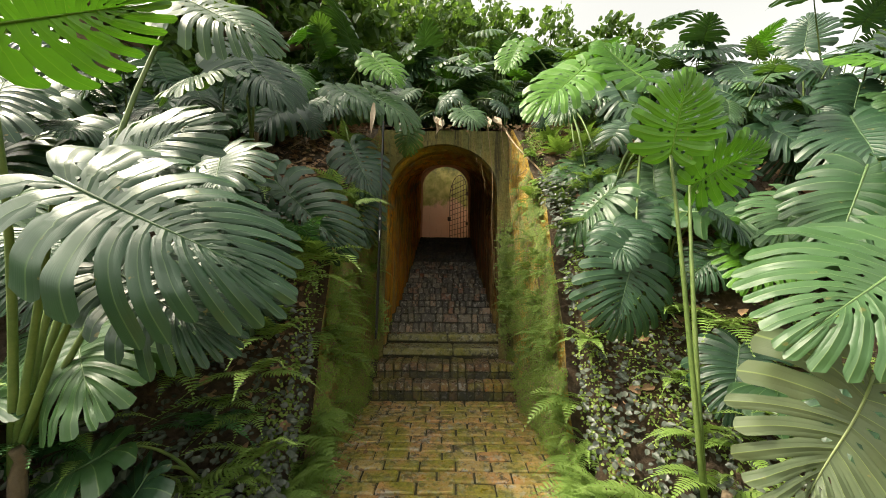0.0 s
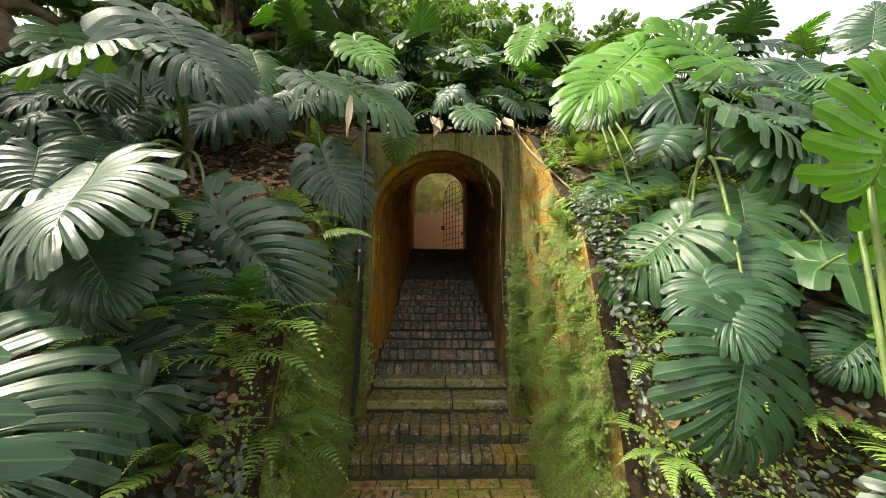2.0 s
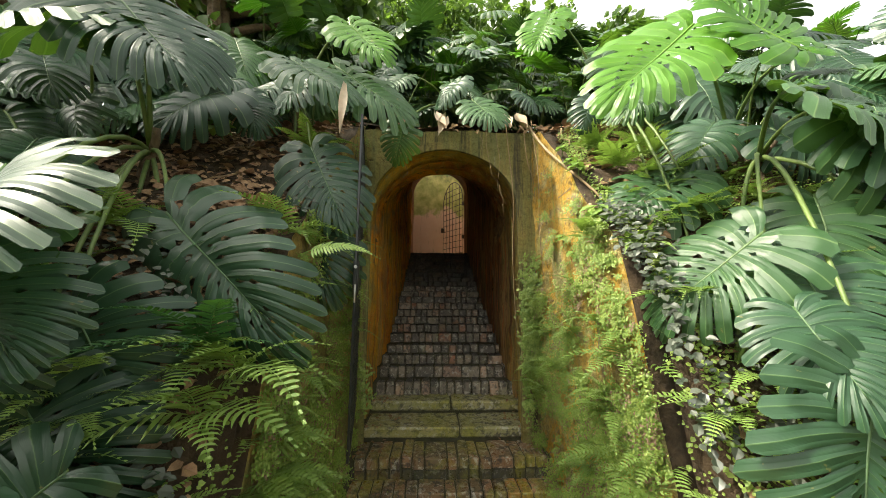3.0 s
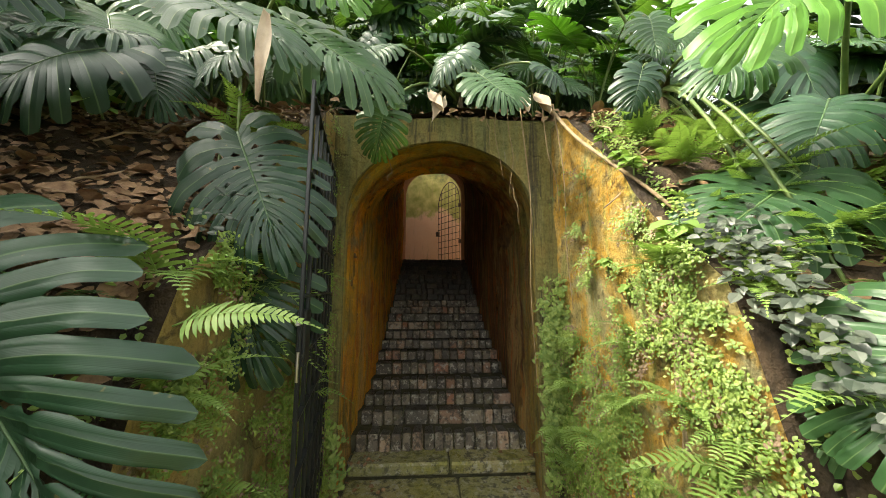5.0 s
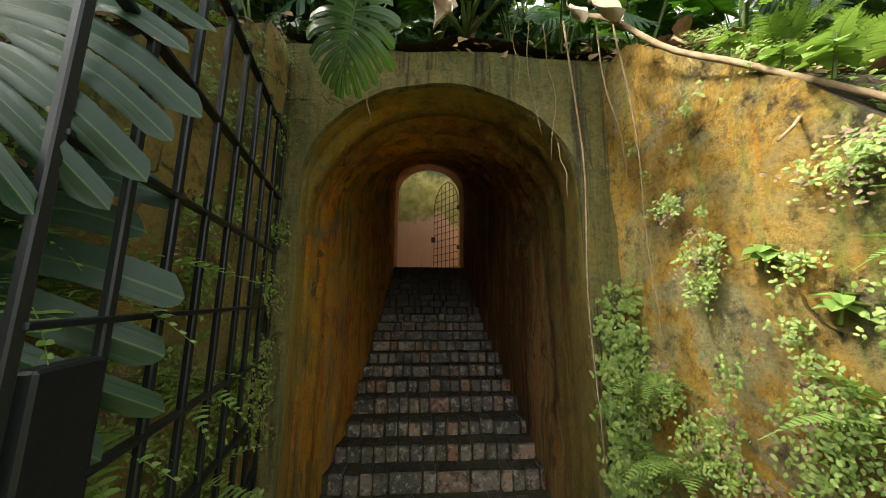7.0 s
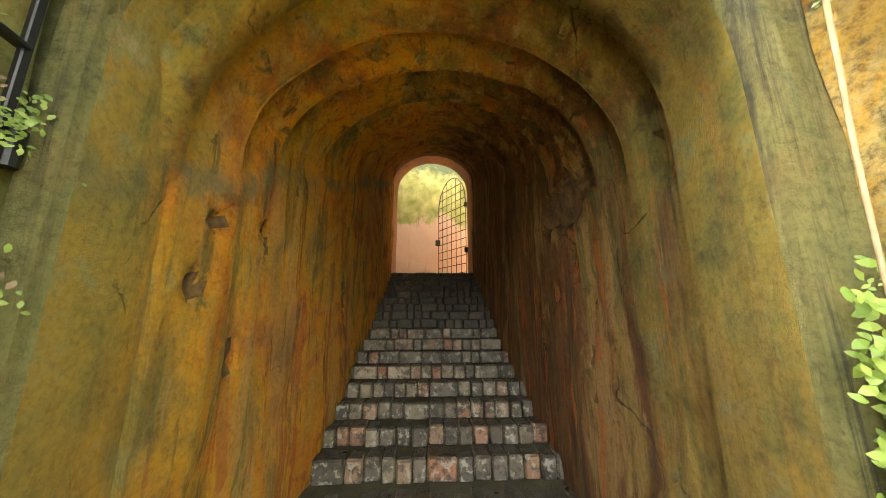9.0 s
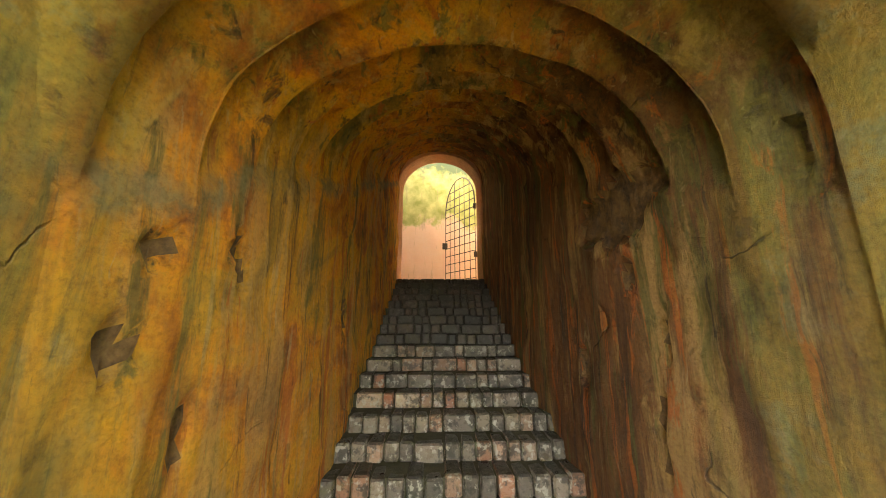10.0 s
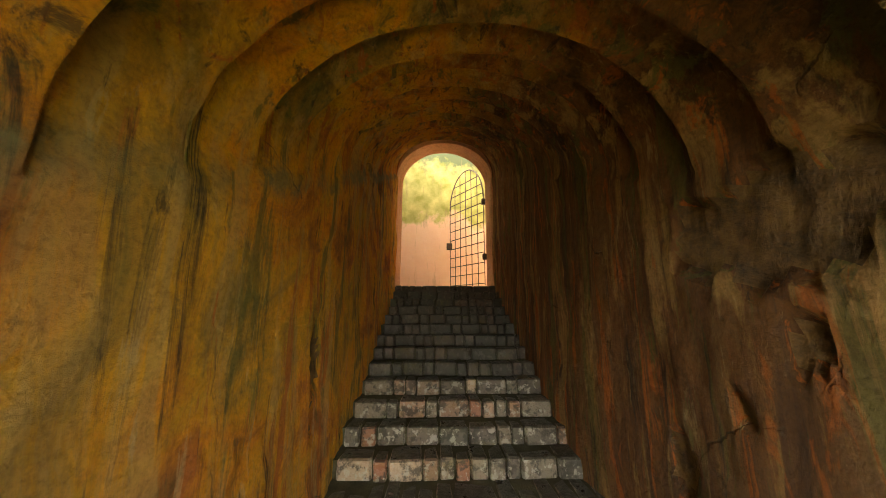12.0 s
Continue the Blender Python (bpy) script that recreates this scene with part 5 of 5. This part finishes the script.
# ---- trees behind ----
def tree(x, y, h, spread, seed, clumps, leaf, label):
    rnd = random.Random(seed)
    t = tagged(new("tree"), label, "tree", "trees above the bank")
    z0 = bank_z(max(-8, min(8, x)), min(y, 8.0)) - 0.3
    t.location = (x, y, z0)
    v, f = tube([(0.15 * math.sin(i), 0.1 * math.cos(2 * i), h * 0.62 * i / 6) for i in range(7)], [0.22 - 0.02 * i for i in range(7)], 9)
    raw("trunk", v, f, BARK, t, True)
    verts, faces, lv, lf = [], [], [], []
    for k in range(13):
        a, e = rnd.uniform(0, 6.28), rnd.uniform(0.3, 1.2)
        s = Vector((0, 0, h * rnd.uniform(0.35, 0.62)))
        tip = s + Vector((math.cos(a) * math.cos(e), math.sin(a) * math.cos(e), math.sin(e))) * spread * rnd.uniform(0.7, 1.2)
        pts = wiggle(s, tip, 7, 0.6, seed + k)
        v, f = tube(pts, [0.07 - 0.009 * i for i in range(8)], 5)
        o = len(lv)
        lv += v
        lf += [tuple(i + o for i in g) for g in f]
        for c in range(round(0.48 * clumps)):
            q = pts[rnd.randint(3, 7)] + Vector((rnd.gauss(0, 1), rnd.gauss(0, 1), rnd.gauss(0, 0.7))) * spread * 0.16
            for m in range(22):
                pos = q + Vector((rnd.gauss(0, 1), rnd.gauss(0, 1), rnd.gauss(0, 0.8))) * spread * 0.06
                leaflet(verts, faces, pos, (rnd.uniform(-1, 1), rnd.uniform(-1, 1), rnd.uniform(0.1, 1)), (rnd.uniform(-1, 1), rnd.uniform(-1, 1), rnd.uniform(-1, 0.3)), leaf * rnd.uniform(0.9, 1.7), "oval")
    raw("limb", lv, lf, BARK, t, True)
    raw("crown", verts, faces, CROWN, t)


tree(-1.5, 12.5, 8.5, 3.6, 3, 46, 0.17, "leafy tree rising behind the overgrown bank")
tree(-6.0, 12.0, 8.0, 3.8, 4, 46, 0.17, "leafy tree rising behind the overgrown bank")
tree(2.6, 13.5, 9.5, 3.4, 6, 34, 0.16, "leafy tree rising behind the overgrown bank")
tree(9.5, 16.0, 10.0, 4.2, 5, 9, 0.13, "tall thin-leaved tree against the pale sky")
tree(3.6, 10.5, 5.0, 2.6, 9, 34, 0.15, "leafy tree rising behind the overgrown bank")
tree(-3.8, 10.0, 8.2, 3.2, 12, 40, 0.16, "leafy tree rising behind the overgrown bank")
tree(0.6, 11.0, 9.0, 3.4, 15, 44, 0.16, "leafy tree rising behind the overgrown bank")
tree(-5.6, 3.9, 6.5, 2.4, 21, 44, 0.15, "leafy tree rising behind the overgrown bank")
tree(-7.5, 3.0, 7.5, 2.8, 22, 44, 0.16, "leafy tree rising behind the overgrown bank")
tree(-4.8, 9.6, 7.0, 2.6, 23, 40, 0.15, "leafy tree rising behind the overgrown bank")
tree(5.2, 6.5, 3.6, 2.0, 24, 34, 0.15, "leafy tree rising behind the overgrown bank")
tree(-3.3, 1.9, 4.6, 1.9, 31, 40, 0.13, "leafy tree rising behind the overgrown bank")
tree(0.6, 9.2, 7.5, 2.6, 42, 60, 0.12, "leafy tree rising behind the overgrown bank")
tree(-0.9, 8.2, 9.0, 3.0, 43, 60, 0.14, "leafy tree rising behind the overgrown bank")
tree(2.6, 7.4, 5.6, 2.2, 44, 54, 0.12, "leafy tree rising behind the overgrown bank")
tree(-3.4, 3.6, 5.6, 2.2, 45, 54, 0.12, "leafy tree rising behind the overgrown bank")
# added sun blocker: keeps the west bank in shade, clears the east wing wall
tree(-3.7, -0.4, 3.0, 1.5, 61, 80, 0.09, "low leafy tree added to shade the west bank")
tree(-10.0, 9.0, 8.0, 3.6, 8, 40, 0.17, "leafy tree rising behind the overgrown bank")


# ---- steps and bricks ----
def brick_mesh(name, w, d, h, seed, material, bevel=0.012):
    bm = bmesh.new()
    box_into(bm, -w / 2, w / 2, 0, d, -h, 0, bevel)
    for v in bm.verts:
        v.co += 0.0045 * noise.noise_vector(v.co * 23 + Vector((seed, 0, 0)))
    me = bpy.data.meshes.new(name)
    bm.to_mesh(me)
    bm.free()
    me.materials.append(material)
    return me


def place(name, me, parent, x, y, z, rot=(0, 0, 0), scale=(1, 1, 1)):
    ob = new(name, me)
    ob.parent = parent
    ob.matrix_local = Matrix.Translation((x, y, z)) @ Euler(rot).to_matrix().to_4x4() @ Matrix.Diagonal((*scale, 1))
    return ob


def build_stairs():
    rnd = random.Random(3)
    stairs = tagged(new("stairs"), "worn flight of low brick steps climbing through the passage", "stairs", "", "structure")
    # solid core under the treads
    verts, faces = [], []
    prof = [(0.06, -0.3)]
    for i, (y, z) in enumerate(STEPS):
        prof += [(y + 0.03, prof[-1][1] if i else -0.05), (y + 0.03, z - 0.015)]
    prof.append((TUN_END + 0.02, prof[-1][1]))
    prof.append((TUN_END + 0.02, -0.3))
    n = len(prof)
    for x in (-0.82, 0.82):
        verts += [(x, y, z) for y, z in prof]
    for i in range(n):
        faces.append((i, (i + 1) % n, (i + 1) % n + n, i + n))
    raw("core", verts, faces, MORTAR, stairs)
    kinds = {}
    for key, m in (("in", BRICK_IN), ("out", BRICK_OUT), ("high", BRICK_SHADED), ("base", BRICK_BASE)):
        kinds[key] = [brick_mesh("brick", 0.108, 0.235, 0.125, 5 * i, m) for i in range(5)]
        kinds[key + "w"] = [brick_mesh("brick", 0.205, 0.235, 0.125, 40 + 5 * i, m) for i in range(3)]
    slabs = [brick_mesh("stone_slab", 0.80, 0.34, 0.085, 90 + i, STONE, 0.014) for i in range(3)]
    for i, (y, z) in enumerate(STEPS):
        prev = STEPS[i - 1][1] if i else 0.0
        hw = 0.74 if i < 4 else half_width(y) - 0.01
        if i in (2, 3):
            x = -hw
            while x < hw - 0.05:
                w = min(rnd.uniform(0.62, 0.95), hw - x)
                place("stone_slab", rnd.choice(slabs), stairs, x + w / 2, y, z, (0, 0, rnd.uniform(-0.01, 0.01)), (w / 0.80 * 0.985, 1.0, (z - prev) / 0.085 * 0.8))
                x += w
            continue
        x = -hw + rnd.uniform(-0.03, 0)
        # the top steps take the bricks coloured dark for tunnel shade
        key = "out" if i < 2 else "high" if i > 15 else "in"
        depth = (STEPS[i + 1][0] - y if i + 1 < len(STEPS) else 0.2) + 0.02
        while x < hw - 0.02:
            wide = rnd.random() < (0.12 if i < 12 else 0.35)
            w = (0.205 if wide else 0.092) * rnd.uniform(0.85, 1.12)
            me = rnd.choice(kinds[key + ("w" if wide else "")])
            rise = z - prev + 0.02
            # lower course in dark brick: riser shade below the nosing, done by colour
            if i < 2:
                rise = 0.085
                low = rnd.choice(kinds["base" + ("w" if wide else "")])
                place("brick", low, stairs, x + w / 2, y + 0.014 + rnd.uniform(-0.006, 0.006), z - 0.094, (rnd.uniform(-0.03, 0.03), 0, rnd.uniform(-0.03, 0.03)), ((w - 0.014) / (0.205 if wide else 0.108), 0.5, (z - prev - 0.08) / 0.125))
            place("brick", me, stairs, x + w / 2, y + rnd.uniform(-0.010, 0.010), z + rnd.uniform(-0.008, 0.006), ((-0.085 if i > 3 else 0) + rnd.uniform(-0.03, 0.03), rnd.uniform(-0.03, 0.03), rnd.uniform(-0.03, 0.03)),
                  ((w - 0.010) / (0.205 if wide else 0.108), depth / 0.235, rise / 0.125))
            x += w


build_stairs()


def build_path():
    rnd = random.Random(8)
    path = tagged(new("path"), "narrow brick path covered in yellow-green moss", "path", "", "structure")
    kinds = [brick_mesh("brick", 0.235, 0.100, 0.07, 7 * i + 1, BRICK_PATH, 0.008) for i in range(6)]
    y, row = 0.0, 0
    rest_v, rest_f = [], []
    while y > -4.4:
        y -= 0.112
        x = -1.0 + (0.12 if row % 2 else 0) + rnd.uniform(-0.02, 0.02)
        while x < 0.95:
            cx = x + 0.12
            if y > -3.3:
                place("brick", rnd.choice(kinds), path, cx, y, 0.0437 * y + rnd.uniform(-0.006, 0.007) + 0.004, (0.0437 + rnd.uniform(-0.02, 0.02), rnd.uniform(-0.02, 0.02), rnd.uniform(-0.012, 0.012)), (rnd.uniform(0.97, 1.0), rnd.uniform(0.96, 1.02), 1))
            else:
                k = len(rest_v)
                for dz in (0, -0.05):
                    for dx, dy in ((-0.117, 0), (0.117, 0), (0.117, 0.1), (-0.117, 0.1)):
                        rest_v.append((cx + dx, y + dy, 0.0437 * y + 0.004 + dz))
                rest_f += [(k, k + 1, k + 2, k + 3), (k, k + 4, k + 5, k + 1), (k + 1, k + 5, k + 6, k + 2), (k + 2, k + 6, k + 7, k + 3), (k + 3, k + 7, k + 4, k)]
            x += 0.245
        row += 1
    tagged(raw("far_bricks", rest_v, rest_f, BRICK_PATH, path), kind="stuff")


build_path()
